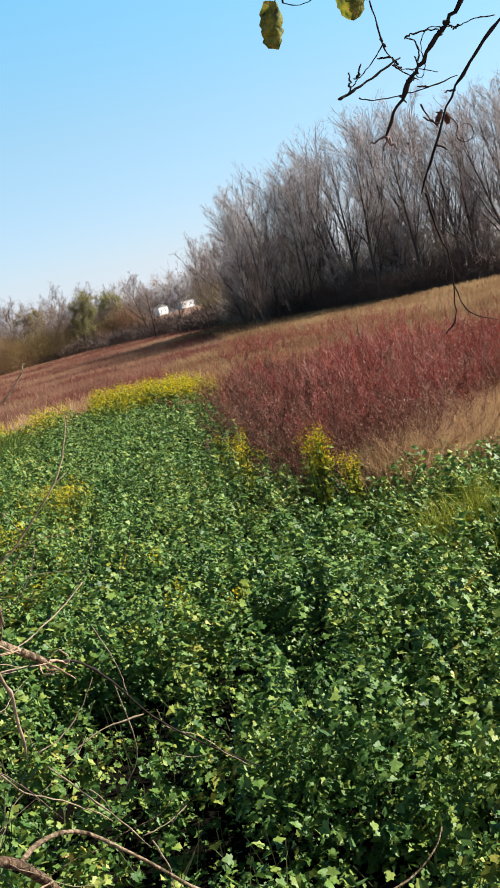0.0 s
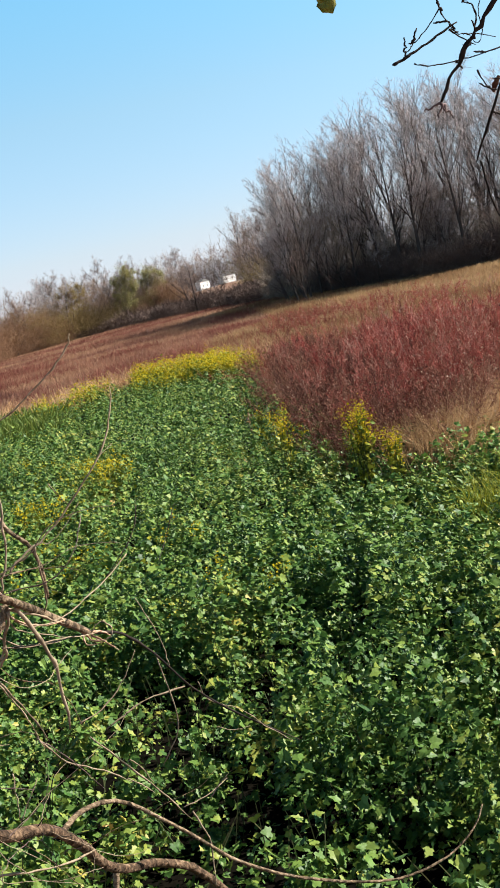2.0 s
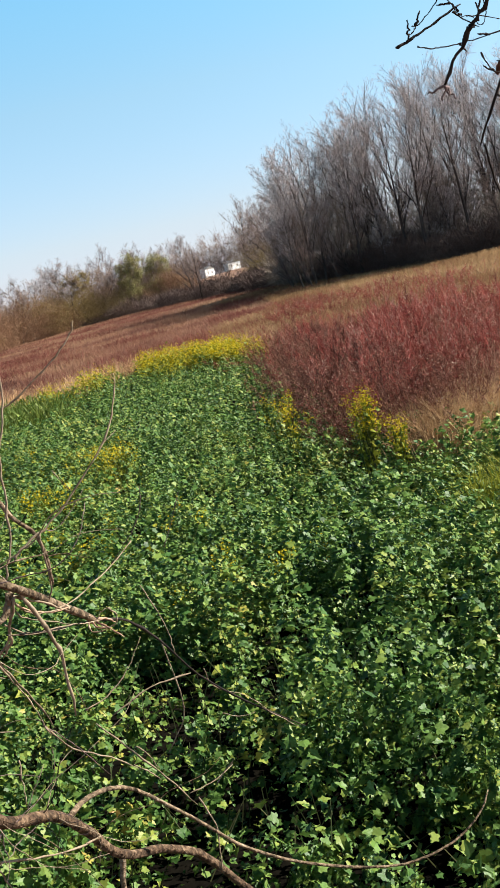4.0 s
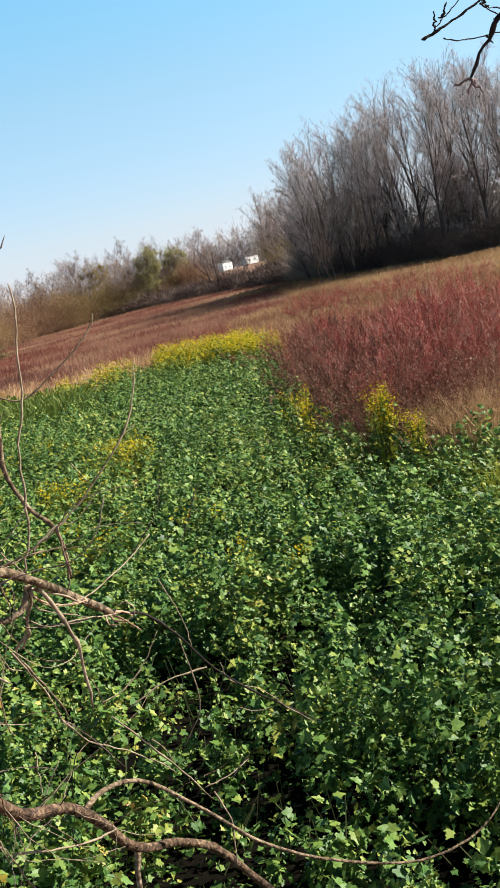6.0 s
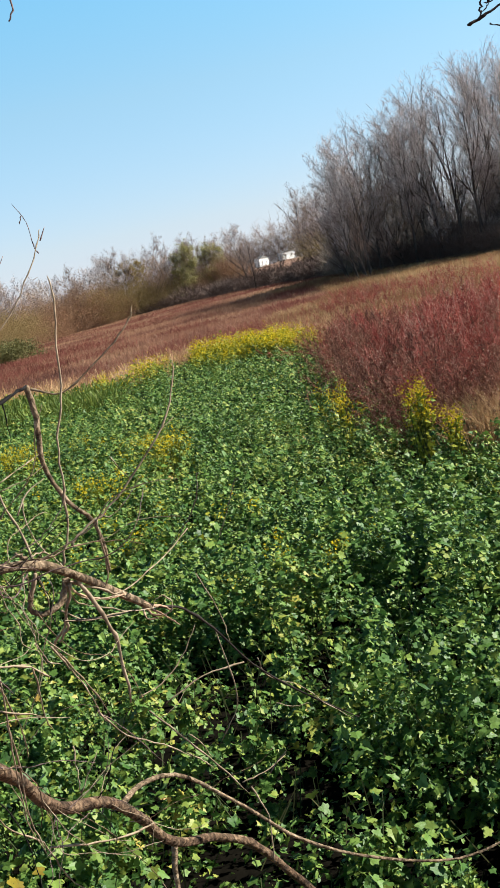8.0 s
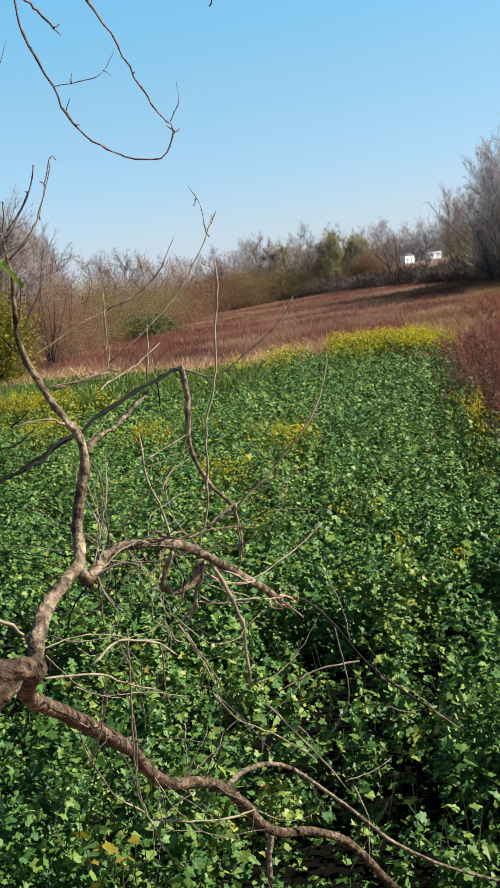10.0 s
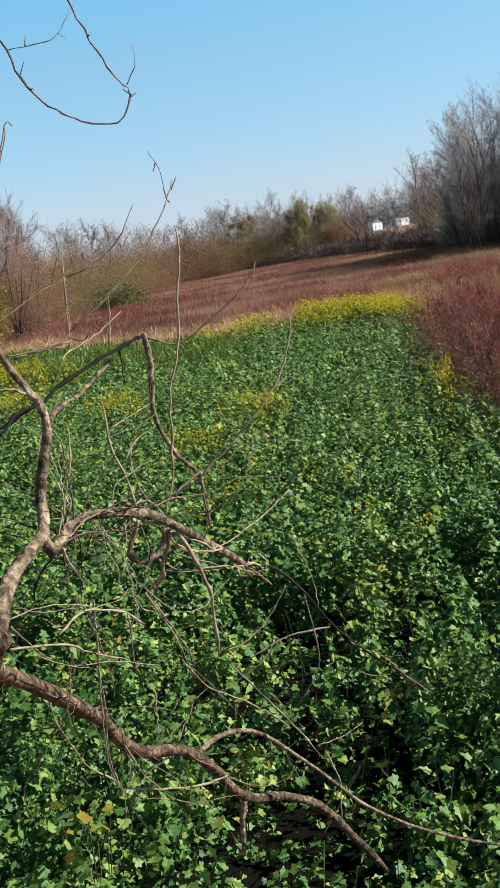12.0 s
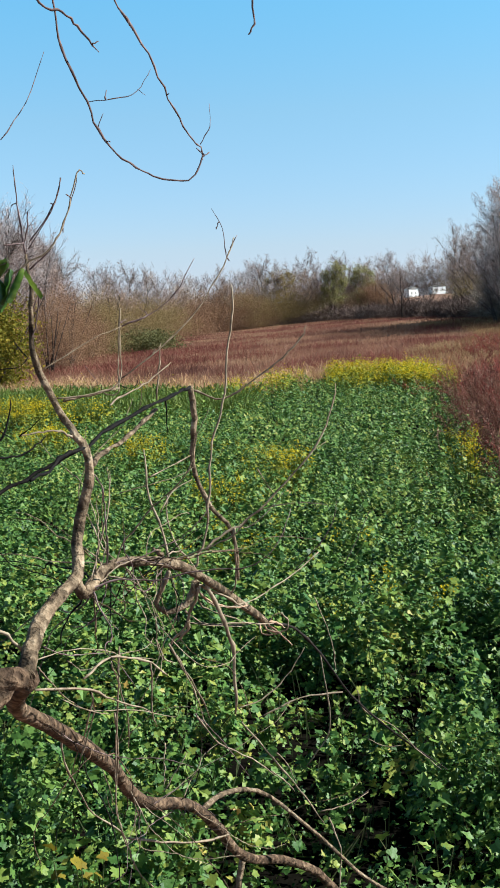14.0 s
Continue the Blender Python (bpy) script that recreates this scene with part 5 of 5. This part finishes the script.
grow("twig", [(-0.348, 1.900, 2.441), (-0.343, 1.975, 2.393), (-0.324, 2.050, 2.333), (-0.300, 2.125, 2.287), (-0.267, 2.200, 2.250)], 0.0019, 0.0013)
grow("twig", [(-0.261, 2.200, 2.355), (-0.256, 2.275, 2.283), (-0.253, 2.350, 2.208), (-0.258, 2.425, 2.137), (-0.268, 2.500, 2.070)], 0.0026, 0.0018)
grow("twig", [(-0.289, 2.100, 2.328), (-0.296, 2.167, 2.266), (-0.321, 2.233, 2.191), (-0.348, 2.300, 2.126)], 0.0024, 0.0020)
grow("twig", [(-0.184, 2.400, 2.386), (-0.187, 2.433, 2.326), (-0.176, 2.467, 2.276), (-0.154, 2.500, 2.253)], 0.0021, 0.0015)
grow("twig", [(-0.094, 2.480, 2.424), (-0.118, 2.520, 2.359), (-0.128, 2.560, 2.309), (-0.154, 2.600, 2.274)], 0.0058, 0.0045)
grow("twig", [(-0.194, 2.300, 2.319), (-0.198, 2.367, 2.252), (-0.207, 2.433, 2.173), (-0.204, 2.500, 2.115)], 0.0023, 0.0018)
grow("twig", [(-0.342, 2.100, 2.318), (-0.315, 2.233, 2.251), (-0.237, 2.367, 2.200), (-0.162, 2.500, 2.134)], 0.0018, 0.0015)
grow("twig", [(-0.446, 2.700, 2.038), (-0.461, 2.829, 1.922), (-0.451, 2.957, 1.801), (-0.430, 3.086, 1.672), (-0.375, 3.214, 1.560), (-0.363, 3.343, 1.421), (-0.347, 3.471, 1.295), (-0.324, 3.600, 1.195)], 0.0039, 0.0031)
grow("twig", [(-0.282, 2.400, 2.185), (-0.293, 2.525, 2.066), (-0.317, 2.650, 1.922), (-0.333, 2.775, 1.807), (-0.332, 2.900, 1.683)], 0.0031, 0.0025)
grow("twig", [(-0.300, 2.200, 2.280), (-0.338, 2.333, 2.166), (-0.376, 2.467, 2.078), (-0.414, 2.600, 1.956)], 0.0026, 0.0019)
grow("twig", [(-0.372, 2.800, 1.930), (-0.363, 2.900, 1.822), (-0.365, 3.000, 1.728)], 0.0020, 0.0017)
grow("twig", [(0.064, 3.100, 2.164), (0.092, 3.075, 2.150), (0.126, 3.050, 2.119)], 0.0054, 0.0022, SPLINTER)
grow("twig", [(0.036, 3.080, 2.193), (0.062, 3.050, 2.167), (0.098, 3.020, 2.160)], 0.0063, 0.0026, SPLINTER)
grow("twig", [(0.057, 3.100, 2.170), (0.089, 3.150, 2.156), (0.115, 3.200, 2.126)], 0.0063, 0.0028, SPLINTER)
grow("twig", [(0.042, 3.060, 2.185), (0.048, 3.030, 2.162), (0.074, 3.000, 2.164)], 0.0044, 0.0017, SPLINTER)
grow("twig", [(-0.012, 2.550, 2.533), (-0.014, 2.583, 2.461), (-0.015, 2.617, 2.402), (-0.027, 2.650, 2.364)], 0.0037, 0.0027)
grow("twig", [(0.194, 2.900, 2.397), (0.129, 2.838, 2.361), (0.068, 2.775, 2.341), (0.017, 2.713, 2.328), (-0.024, 2.650, 2.336)], 0.0021, 0.0027)
grow("twig", [(-0.098, 2.480, 2.421), (-0.086, 2.520, 2.387), (-0.054, 2.560, 2.358), (-0.004, 2.600, 2.346)], 0.0036, 0.0019)
grow("twig", [(-0.107, 2.480, 2.432), (-0.096, 2.520, 2.377), (-0.056, 2.560, 2.343), (0.016, 2.600, 2.304)], 0.0029, 0.0015)
grow("twig", [(0.213, 3.400, 2.160), (0.245, 3.400, 2.070), (0.262, 3.400, 1.999), (0.268, 3.400, 1.929)], 0.0025, 0.0020)
grow("twig", [(-0.025, 3.300, 1.870), (0.044, 3.333, 1.884), (0.118, 3.367, 1.933), (0.179, 3.400, 2.010)], 0.0034, 0.0020)
grow("twig", [(0.075, 3.900, 1.436), (0.124, 3.925, 1.383), (0.154, 3.950, 1.336)], 0.0034, 0.0023)
grow("twig", [(0.096, 3.900, 1.498), (0.131, 3.925, 1.447), (0.159, 3.950, 1.377)], 0.0034, 0.0023)
grow("twig", [(-0.128, 2.500, 2.344), (-0.072, 2.550, 2.319), (-0.007, 2.600, 2.300)], 0.0018, 0.0015)
grow("twig", [(-0.259, 3.400, 1.593), (-0.228, 3.400, 1.642), (-0.183, 3.400, 1.711)], 0.0030, 0.0020)
grow("twig", [(-0.249, 3.400, 1.742), (-0.254, 3.400, 1.663), (-0.259, 3.400, 1.597)], 0.0030, 0.0020)
grow("twig", [(0.264, 3.900, 1.257), (0.301, 3.900, 1.145), (0.296, 3.900, 1.063), (0.286, 3.900, 0.971)], 0.0045, 0.0034)
grow("twig", [(0.237, 3.900, 1.281), (0.322, 3.950, 1.275), (0.415, 4.000, 1.298)], 0.0034, 0.0023)
grow("twig", [(-0.145, 3.300, 1.852), (-0.091, 3.467, 1.709), (0.007, 3.633, 1.589), (0.085, 3.800, 1.459)], 0.0038, 0.0028)
grow("branch", [(-0.349, 1.961, 2.742), (-0.329, 2.017, 2.748), (-0.305, 2.074, 2.767), (-0.276, 2.131, 2.773)], 0.0036, 0.0044, SHADE_BARK)
grow("twig", [(-0.386, 2.120, 3.086), (-0.316, 2.126, 3.128), (-0.291, 2.132, 3.166), (-0.276, 2.138, 3.206), (-0.259, 2.144, 3.261), (-0.247, 2.150, 3.258)], 0.0050, 0.0030, TWIG)
grow("twig", [(-0.338, 2.140, 3.064), (-0.349, 2.145, 3.003), (-0.365, 2.150, 2.959)], 0.0040, 0.0030, RUST_TWIG)
grow("twig", [(-0.290, 2.150, 3.254), (-0.303, 2.150, 3.211), (-0.332, 2.150, 3.169), (-0.353, 2.150, 3.144)], 0.0035, 0.0030, RUST_TWIG)
grow("twig", [(-0.352, 2.150, 3.197), (-0.354, 2.150, 3.172), (-0.362, 2.150, 3.143)], 0.0040, 0.0040, RUST_TWIG)
grow("twig", [(-0.393, 2.120, 3.139), (-0.376, 2.135, 3.141), (-0.362, 2.150, 3.143)], 0.0030, 0.0040, RUST_TWIG)
grow("branch", [(-0.271, 2.171, 2.732), (-0.257, 2.256, 2.748), (-0.225, 2.341, 2.760), (-0.188, 2.426, 2.788), (-0.165, 2.511, 2.805)], 0.0069, 0.0051, BARK)
grow("twig", [(-0.233, 2.211, 2.841), (-0.221, 2.261, 2.851), (-0.185, 2.311, 2.865), (-0.153, 2.361, 2.885), (-0.124, 2.411, 2.907)], 0.0026, 0.0021, TWIG)
grow("twig", [(-0.212, 2.311, 3.020), (-0.218, 2.311, 2.972), (-0.222, 2.311, 2.908), (-0.224, 2.311, 2.864)], 0.0032, 0.0043, TWIG)
grow("branch", [(-0.320, 2.211, 2.854), (-0.277, 2.244, 2.857), (-0.242, 2.277, 2.866), (-0.223, 2.311, 2.866)], 0.0062, 0.0043, BARK)

grow("twig", [(-0.413, 1.950, 2.784), (-0.380, 1.973, 2.782), (-0.348, 1.997, 2.792), (-0.325, 2.020, 2.811)], 0.0032, 0.0016, SHADE_BARK)
grow("twig", [(-0.412, 1.980, 2.792), (-0.394, 1.987, 2.816), (-0.383, 1.993, 2.850), (-0.378, 2.000, 2.878)], 0.0028, 0.0016, SHADE_BARK)
grow("twig", [(-0.410, 1.980, 2.842), (-0.399, 1.980, 2.827), (-0.377, 1.980, 2.809)], 0.0022, 0.0014, SHADE_BARK)
grow("twig", [(-0.295, 2.150, 2.791), (-0.304, 2.132, 2.799), (-0.321, 2.115, 2.808), (-0.352, 2.098, 2.806), (-0.385, 2.080, 2.804)], 0.0042, 0.0014, TWIG)
grow("twig", [(-0.383, 2.080, 2.804), (-0.361, 2.070, 2.820), (-0.341, 2.060, 2.835)], 0.0018, 0.0012, SHADE_BARK)
grow("twig", [(-0.258, 2.310, 2.869), (-0.253, 2.310, 2.858), (-0.240, 2.310, 2.853), (-0.226, 2.310, 2.858), (-0.224, 2.310, 2.874), (-0.229, 2.310, 2.883)], 0.0036, 0.0030, BARK)
grow("twig", [(-0.224, 2.310, 2.874), (-0.206, 2.317, 2.864), (-0.192, 2.323, 2.869), (-0.187, 2.330, 2.881)], 0.0026, 0.0016, SHADE_BARK)
grow("twig", [(-0.187, 2.360, 2.880), (-0.185, 2.380, 2.850), (-0.195, 2.400, 2.808)], 0.0016, 0.0014, TWIG)
grow("twig", [(-0.142, 2.460, 2.827), (-0.141, 2.460, 2.792), (-0.142, 2.460, 2.754)], 0.0026, 0.0012, SHADE_BARK)
grow("twig", [(-0.256, 2.300, 2.714), (-0.253, 2.300, 2.675), (-0.259, 2.300, 2.630), (-0.275, 2.300, 2.581), (-0.289, 2.300, 2.526)], 0.0014, 0.0018, TWIG)
grow("twig", [(-0.286, 2.300, 2.913), (-0.263, 2.300, 2.879), (-0.281, 2.300, 2.868)], 0.0016, 0.0012, RUST_TWIG)
grow("twig", [(-0.375, 2.050, 2.971), (-0.359, 2.037, 2.950), (-0.351, 2.025, 2.943), (-0.365, 2.013, 2.928), (-0.401, 2.000, 2.928)], 0.0026, 0.0018, SHADE_BARK)
grow("twig", [(0.098, 3.090, 2.198), (0.120, 3.093, 2.176), (0.111, 3.097, 2.148), (0.083, 3.100, 2.145), (0.068, 3.103, 2.164), (0.080, 3.107, 2.187), (0.108, 3.110, 2.192)], 0.0028, 0.0020, TWIG)
grow("twig", [(0.055, 3.080, 2.194), (0.060, 3.087, 2.157), (0.076, 3.093, 2.138), (0.100, 3.100, 2.143)], 0.0024, 0.0020, BROWN_BARK)
grow("twig", [(-0.080, 2.550, 2.417), (-0.050, 2.675, 2.363), (-0.016, 2.800, 2.318), (0.025, 2.925, 2.250), (0.064, 3.050, 2.188)], 0.0024, 0.0020, SPLINTER)
grow("twig", [(-0.092, 2.500, 2.403), (-0.060, 2.567, 2.362), (-0.018, 2.633, 2.335), (0.009, 2.700, 2.321)], 0.0034, 0.0022, SPLINTER)
grow("twig", [(-0.128, 2.500, 2.345), (-0.072, 2.583, 2.313), (-0.010, 2.667, 2.285), (0.031, 2.750, 2.266)], 0.0026, 0.0018, SHADE_BARK)
grow("twig", [(-0.153, 2.380, 2.518), (-0.130, 2.407, 2.518), (-0.108, 2.433, 2.489), (-0.087, 2.460, 2.447)], 0.0030, 0.0020, TWIG)
grow("twig", [(-0.178, 2.360, 2.537), (-0.165, 2.365, 2.523), (-0.154, 2.370, 2.505)], 0.0062, 0.0056, BARK)
grow("twig", [(-0.001, 2.660, 2.522), (0.018, 2.680, 2.510), (0.060, 2.700, 2.534), (0.106, 2.720, 2.581)], 0.0016, 0.0010, RUST_TWIG)
grow("twig", [(0.135, 2.950, 2.343), (0.183, 2.938, 2.391), (0.211, 2.925, 2.426), (0.236, 2.913, 2.476), (0.246, 2.900, 2.527)], 0.0022, 0.0014, RUST_TWIG)
grow("twig", [(0.306, 3.400, 2.250), (0.344, 3.400, 2.321), (0.378, 3.400, 2.392), (0.390, 3.400, 2.408)], 0.0018, 0.0012, RUST_TWIG)
grow("twig", [(0.046, 2.630, 2.651), (0.061, 2.625, 2.621), (0.079, 2.620, 2.594)], 0.0020, 0.0014, TWIG)
grow("twig", [(0.171, 2.640, 2.683), (0.193, 2.650, 2.695), (0.207, 2.660, 2.702)], 0.0014, 0.0010, TWIG)
grow("twig", [(-0.249, 2.450, 2.639), (-0.174, 2.467, 2.654), (-0.120, 2.483, 2.666), (-0.093, 2.500, 2.679)], 0.0014, 0.0012, TWIG)
grow("twig", [(-0.354, 2.000, 2.447), (-0.330, 2.083, 2.406), (-0.301, 2.167, 2.382), (-0.268, 2.250, 2.357)], 0.0018, 0.0014, RUST_TWIG)
grow("twig", [(-0.337, 2.150, 2.376), (-0.310, 2.200, 2.340), (-0.269, 2.250, 2.348), (-0.205, 2.300, 2.348), (-0.189, 2.350, 2.355)], 0.0014, 0.0010, TWIG)
grow("twig", [(-0.188, 2.400, 2.338), (-0.183, 2.400, 2.309), (-0.173, 2.400, 2.290)], 0.0016, 0.0012, TWIG)
grow("twig", [(-0.167, 2.500, 2.297), (-0.144, 2.550, 2.227), (-0.126, 2.600, 2.170), (-0.112, 2.650, 2.098), (-0.101, 2.700, 2.034)], 0.0032, 0.0020, TWIG)
grow("twig", [(-0.149, 3.300, 1.861), (-0.101, 3.367, 1.779), (-0.059, 3.433, 1.696), (-0.001, 3.500, 1.581)], 0.0030, 0.0020, RUST_TWIG)
grow("twig", [(0.336, 3.900, 1.284), (0.369, 3.900, 1.321), (0.411, 3.900, 1.352)], 0.0030, 0.0015, RUST_TWIG)
grow("twig", [(0.411, 3.900, 1.528), (0.466, 3.900, 1.501), (0.524, 3.900, 1.500)], 0.0026, 0.0018, TWIG)
grow("twig", [(0.390, 4.000, 1.669), (0.416, 4.037, 1.582), (0.525, 4.075, 1.503), (0.603, 4.113, 1.405), (0.703, 4.150, 1.303)], 0.0036, 0.0020, TWIG)

# hanging sprays hold on to the limb overhead
for tip, start, r0 in (((-0.279, 2.0, 3.597), 0.05, 0.008), ((-0.203, 2.0, 3.588), 0.2, 0.008), ((-0.345, 1.95, 3.608), 0.0, 0.009), ((0.052, 1.9, 3.53), 0.45, 0.008), ((0.887, 1.537, 3.403), 0.8, 0.011), ((0.973, 1.537, 3.39), 0.85, 0.009), ((0.717, 1.587, 3.373), 0.7, 0.006), ((0.593, 1.587, 3.388), 0.62, 0.004)):
    a = [float(np.interp(start, (0, 0.33, 0.66, 1), [p[i] for p in OVERHEAD])) for i in range(3)]
    m = [(a[0] + tip[0]) / 2 + 0.02, (a[1] + tip[1]) / 2, (a[2] + tip[2]) / 2 + 0.08]
    grow("branch", [tuple(a), tuple(m), tip], r0 * 1.3, r0 * 0.8)

# a tangle of fine twigs under and over the arching limb
r = np.random.default_rng(19)
for k in range(74):
    src = LIMB_LINES[r.choice([3, 3, 3, 4, 4])]
    u = r.uniform(0.15, 0.62) * (len(src) - 1)
    i = int(u)
    p = np.array(src[i]) * (1 - u + i) + np.array(src[i + 1]) * (u - i)
    d = r.normal(0, 1, 3) * [0.7, 0.6, 0.8] + [0.4, 0.3, -0.35]
    d /= np.linalg.norm(d)
    n, step = 7, r.uniform(0.018, 0.07)
    line = [tuple(p)]
    for _ in range(n):
        p = p + d * step
        d = d + r.normal(0, 0.3, 3) + [0, 0, 0.02]
        d /= np.linalg.norm(d)
        line.append(tuple(p))
    grow("twig", line, r.uniform(0.0013, 0.0028), 0.001, (TWIG, RUST_TWIG, BROWN_BARK, SHADE_BARK, TWIG)[k % 5])


# ---------------------------------------------------------------- single leaves
def hanging_leaf(at, length, width, turn, tilt, mat, label, seed, name="leaf", blunt=0.55):
    """A curled oval leaf with a toothed rim, hung by its stalk."""
    r = np.random.default_rng(seed)
    rows_n, cols = 15, 9
    v, f = [], []
    for i in range(rows_n):
        u = i / (rows_n - 1)
        w = width * math.sin(math.pi * min(0.97, 0.06 + 0.86 * u)) ** blunt * (1 + 0.1 * math.sin(i * 2.1 + seed) + r.uniform(-0.1, 0.1)) / 2
        for j in range(cols):
            c = j / (cols - 1) * 2 - 1
            v.append((c * w, 0.35 * width * c * c + 0.1 * length * u * u + (0.05 * math.sin(u * 21 + c * 3) * abs(c) + r.normal(0, 0.014)) * width, -u * length + 0.06 * length * abs(c)))
    for i in range(rows_n - 1):
        for j in range(cols - 1):
            a = i * cols + j
            f.append((a, a + 1, a + cols + 1, a + cols))
    m = Matrix.Translation(Vector(at) - BASE) @ Euler((radians(tilt), 0, radians(turn))).to_matrix().to_4x4()
    o = part(name, mesh_of(name, [tuple(m @ Vector(p)) for p in v], f, mat, True), near_tree, label)
    return o


hanging_leaf((0.581, 1.587, 3.392), 0.064, 0.039, 15, 8, YELLOW_LEAF, "yellow-green curled leaf", 1)
hanging_leaf((0.69, 1.587, 3.405), 0.056, 0.041, -25, 12, YELLOW_LEAF, "yellow-green curled leaf with brown spots", 2)
grow("twig", [(0.62, 1.587, 3.42), (0.6, 1.587, 3.405), (0.581, 1.587, 3.392)], 0.0016, 0.0012)
grow("twig", [(0.72, 1.587, 3.43), (0.705, 1.587, 3.42), (0.69, 1.587, 3.405)], 0.0016, 0.0012)
for at, length, width, turn, tilt, seed in (((-0.36, 1.95, 3.1), 0.058, 0.026, 35, 55, 3), ((-0.34, 1.95, 3.09), 0.062, 0.022, -50, -35, 4), ((-0.372, 1.95, 3.098), 0.05, 0.026, 80, 20, 5), ((-0.352, 1.955, 3.085), 0.066, 0.024, 120, 15, 8), ((-0.375, 1.945, 3.075), 0.055, 0.028, 10, -15, 9), ((-0.335, 1.95, 3.082), 0.05, 0.018, -75, 25, 10)):
    hanging_leaf(at, length, width, turn, tilt, FRESH_LEAF, "fresh green leaf", seed, blunt=1.1)
grow("twig", [(-0.42, 2.0, 3.02), (-0.4, 1.97, 3.08), (-0.36, 1.95, 3.1), (-0.335, 1.95, 3.085)], 0.003, 0.0015)
hanging_leaf((0.812, 1.617, 3.205), 0.024, 0.014, 40, 30, DEAD_LEAF, "shrivelled brown leaf", 6, blunt=1.2)
hanging_leaf((0.816, 1.617, 3.203), 0.02, 0.011, -50, -25, DEAD_LEAF, "shrivelled brown leaf", 7, blunt=1.2)
ring = [(0.84 + 0.013 * math.cos(a), 1.617 + 0.004 * math.sin(a * 0.5), 3.168 + 0.013 * math.sin(a)) for a in [0.6 * i + 2.4 for i in range(11)]]
grow("tendril", [(0.8, 1.617, 3.205), (0.815, 1.617, 3.2), (0.828, 1.617, 3.185)] + ring, 0.0012, 0.0008)

# olive grass tufts in the field beside the thicket
olive_mesh = grass_tuft_mesh(71, 140, 0.85, 0.6, FLOWER_GREEN, 0.005)
olive = thing("grass_tuft", "olive-green tuft of tall grass among the leaves", "grass", "olive grass tufts")
part("blades", olive_mesh, olive, kind="stuff")
for k, (x, y) in enumerate(((4.45, 11.3), (4.85, 11.5), (4.7, 10.9), (5.1, 11.9), (4.2, 11.0))):
    m = Matrix.Translation((x, y, float(land(x, y)))) @ Matrix.Rotation(k * 1.3, 4, "Z")
    if k:
        copy_thing(olive, m)
    else:
        olive.matrix_basis = m

# ---------------------------------------------------------------- nearest leaves, one by one
leaf_shape, leaf_tri = lobed(2)
leaf_meshes = [mesh_of("leaf", leaf_shape * [w, 1, c], leaf_tri, LEAF_ONE) for w, c in ((1, 1), (0.85, 1.8), (1.15, 0.4), (1.0, -0.6))]
r = np.random.default_rng(91)
made = 0
while made < 300:
    x, y = r.uniform(-1.0, 2.4), r.uniform(4.2, 5.9)
    if not bool(in_field(np.array(x), np.array(y))) or any((x - hx) ** 2 + (y - hy) ** 2 < (hr * 0.9) ** 2 for hx, hy, hr in HOLLOWS):
        continue
    o = new("leaf", leaf_meshes[made % 4])
    o.parent = field
    z = float(land(x, y)) + float(canopy(np.array(x), np.array(y))) + r.uniform(-0.05, 0.04)
    sc = r.uniform(0.035, 0.07)
    o.matrix_basis = Matrix.Translation((x, y, z)) @ Euler((r.normal(0.1, 0.6), r.normal(0.0, 0.6), r.uniform(0, 6.28))).to_matrix().to_4x4() @ Matrix.Diagonal((sc, sc, sc, 1))
    made += 1

# a yellowing plant among the green ones
r = np.random.default_rng(44)
sick = thing("yellow_plant", "plant with large bright yellow dying leaves", "plant", at=(-0.76, 5.0, float(land(-0.76, 5.0))))
for k in range(11):
    p = Vector((r.normal(-0.06, 0.1), r.normal(0, 0.08), 0.52 + r.normal(0, 0.11)))
    part("stalk", mesh_of("stalk", *straws([(p.x * 0.3, p.y * 0.3, 0)], [tuple(p)], 0.004, 0.002, 5), STALK), sick)
    o = part("leaf", mesh_of("leaf", leaf_shape * [r.uniform(0.8, 1.1), 1, r.uniform(0, 2)], leaf_tri, SICK_LEAF), sick)
    o.matrix_basis = Matrix.Translation(p) @ Euler((r.normal(0.6, 0.4), r.normal(0, 0.4), r.uniform(0, 6.28))).to_matrix().to_4x4() @ Matrix.Scale(r.uniform(0.045, 0.07), 4)

# buds and short spurs on the upper sprays
r = np.random.default_rng(29)
for line in SPRAY_LINES:
    for _ in range(len(line) // 3):
        u = r.uniform(0.15, 0.95) * (len(line) - 1)
        i = min(int(u), len(line) - 2)
        p = np.array(line[i]) * (1 - u + i) + np.array(line[i + 1]) * (u - i)
        d = r.normal(0, 1, 3) * [1, 0.5, 1] + [0, 0, 0.3]
        d = d / np.linalg.norm(d) * r.uniform(0.008, 0.022)
        grow("spur", [tuple(p), tuple(p + d * 0.5), tuple(p + d)], 0.0028, 0.0018)
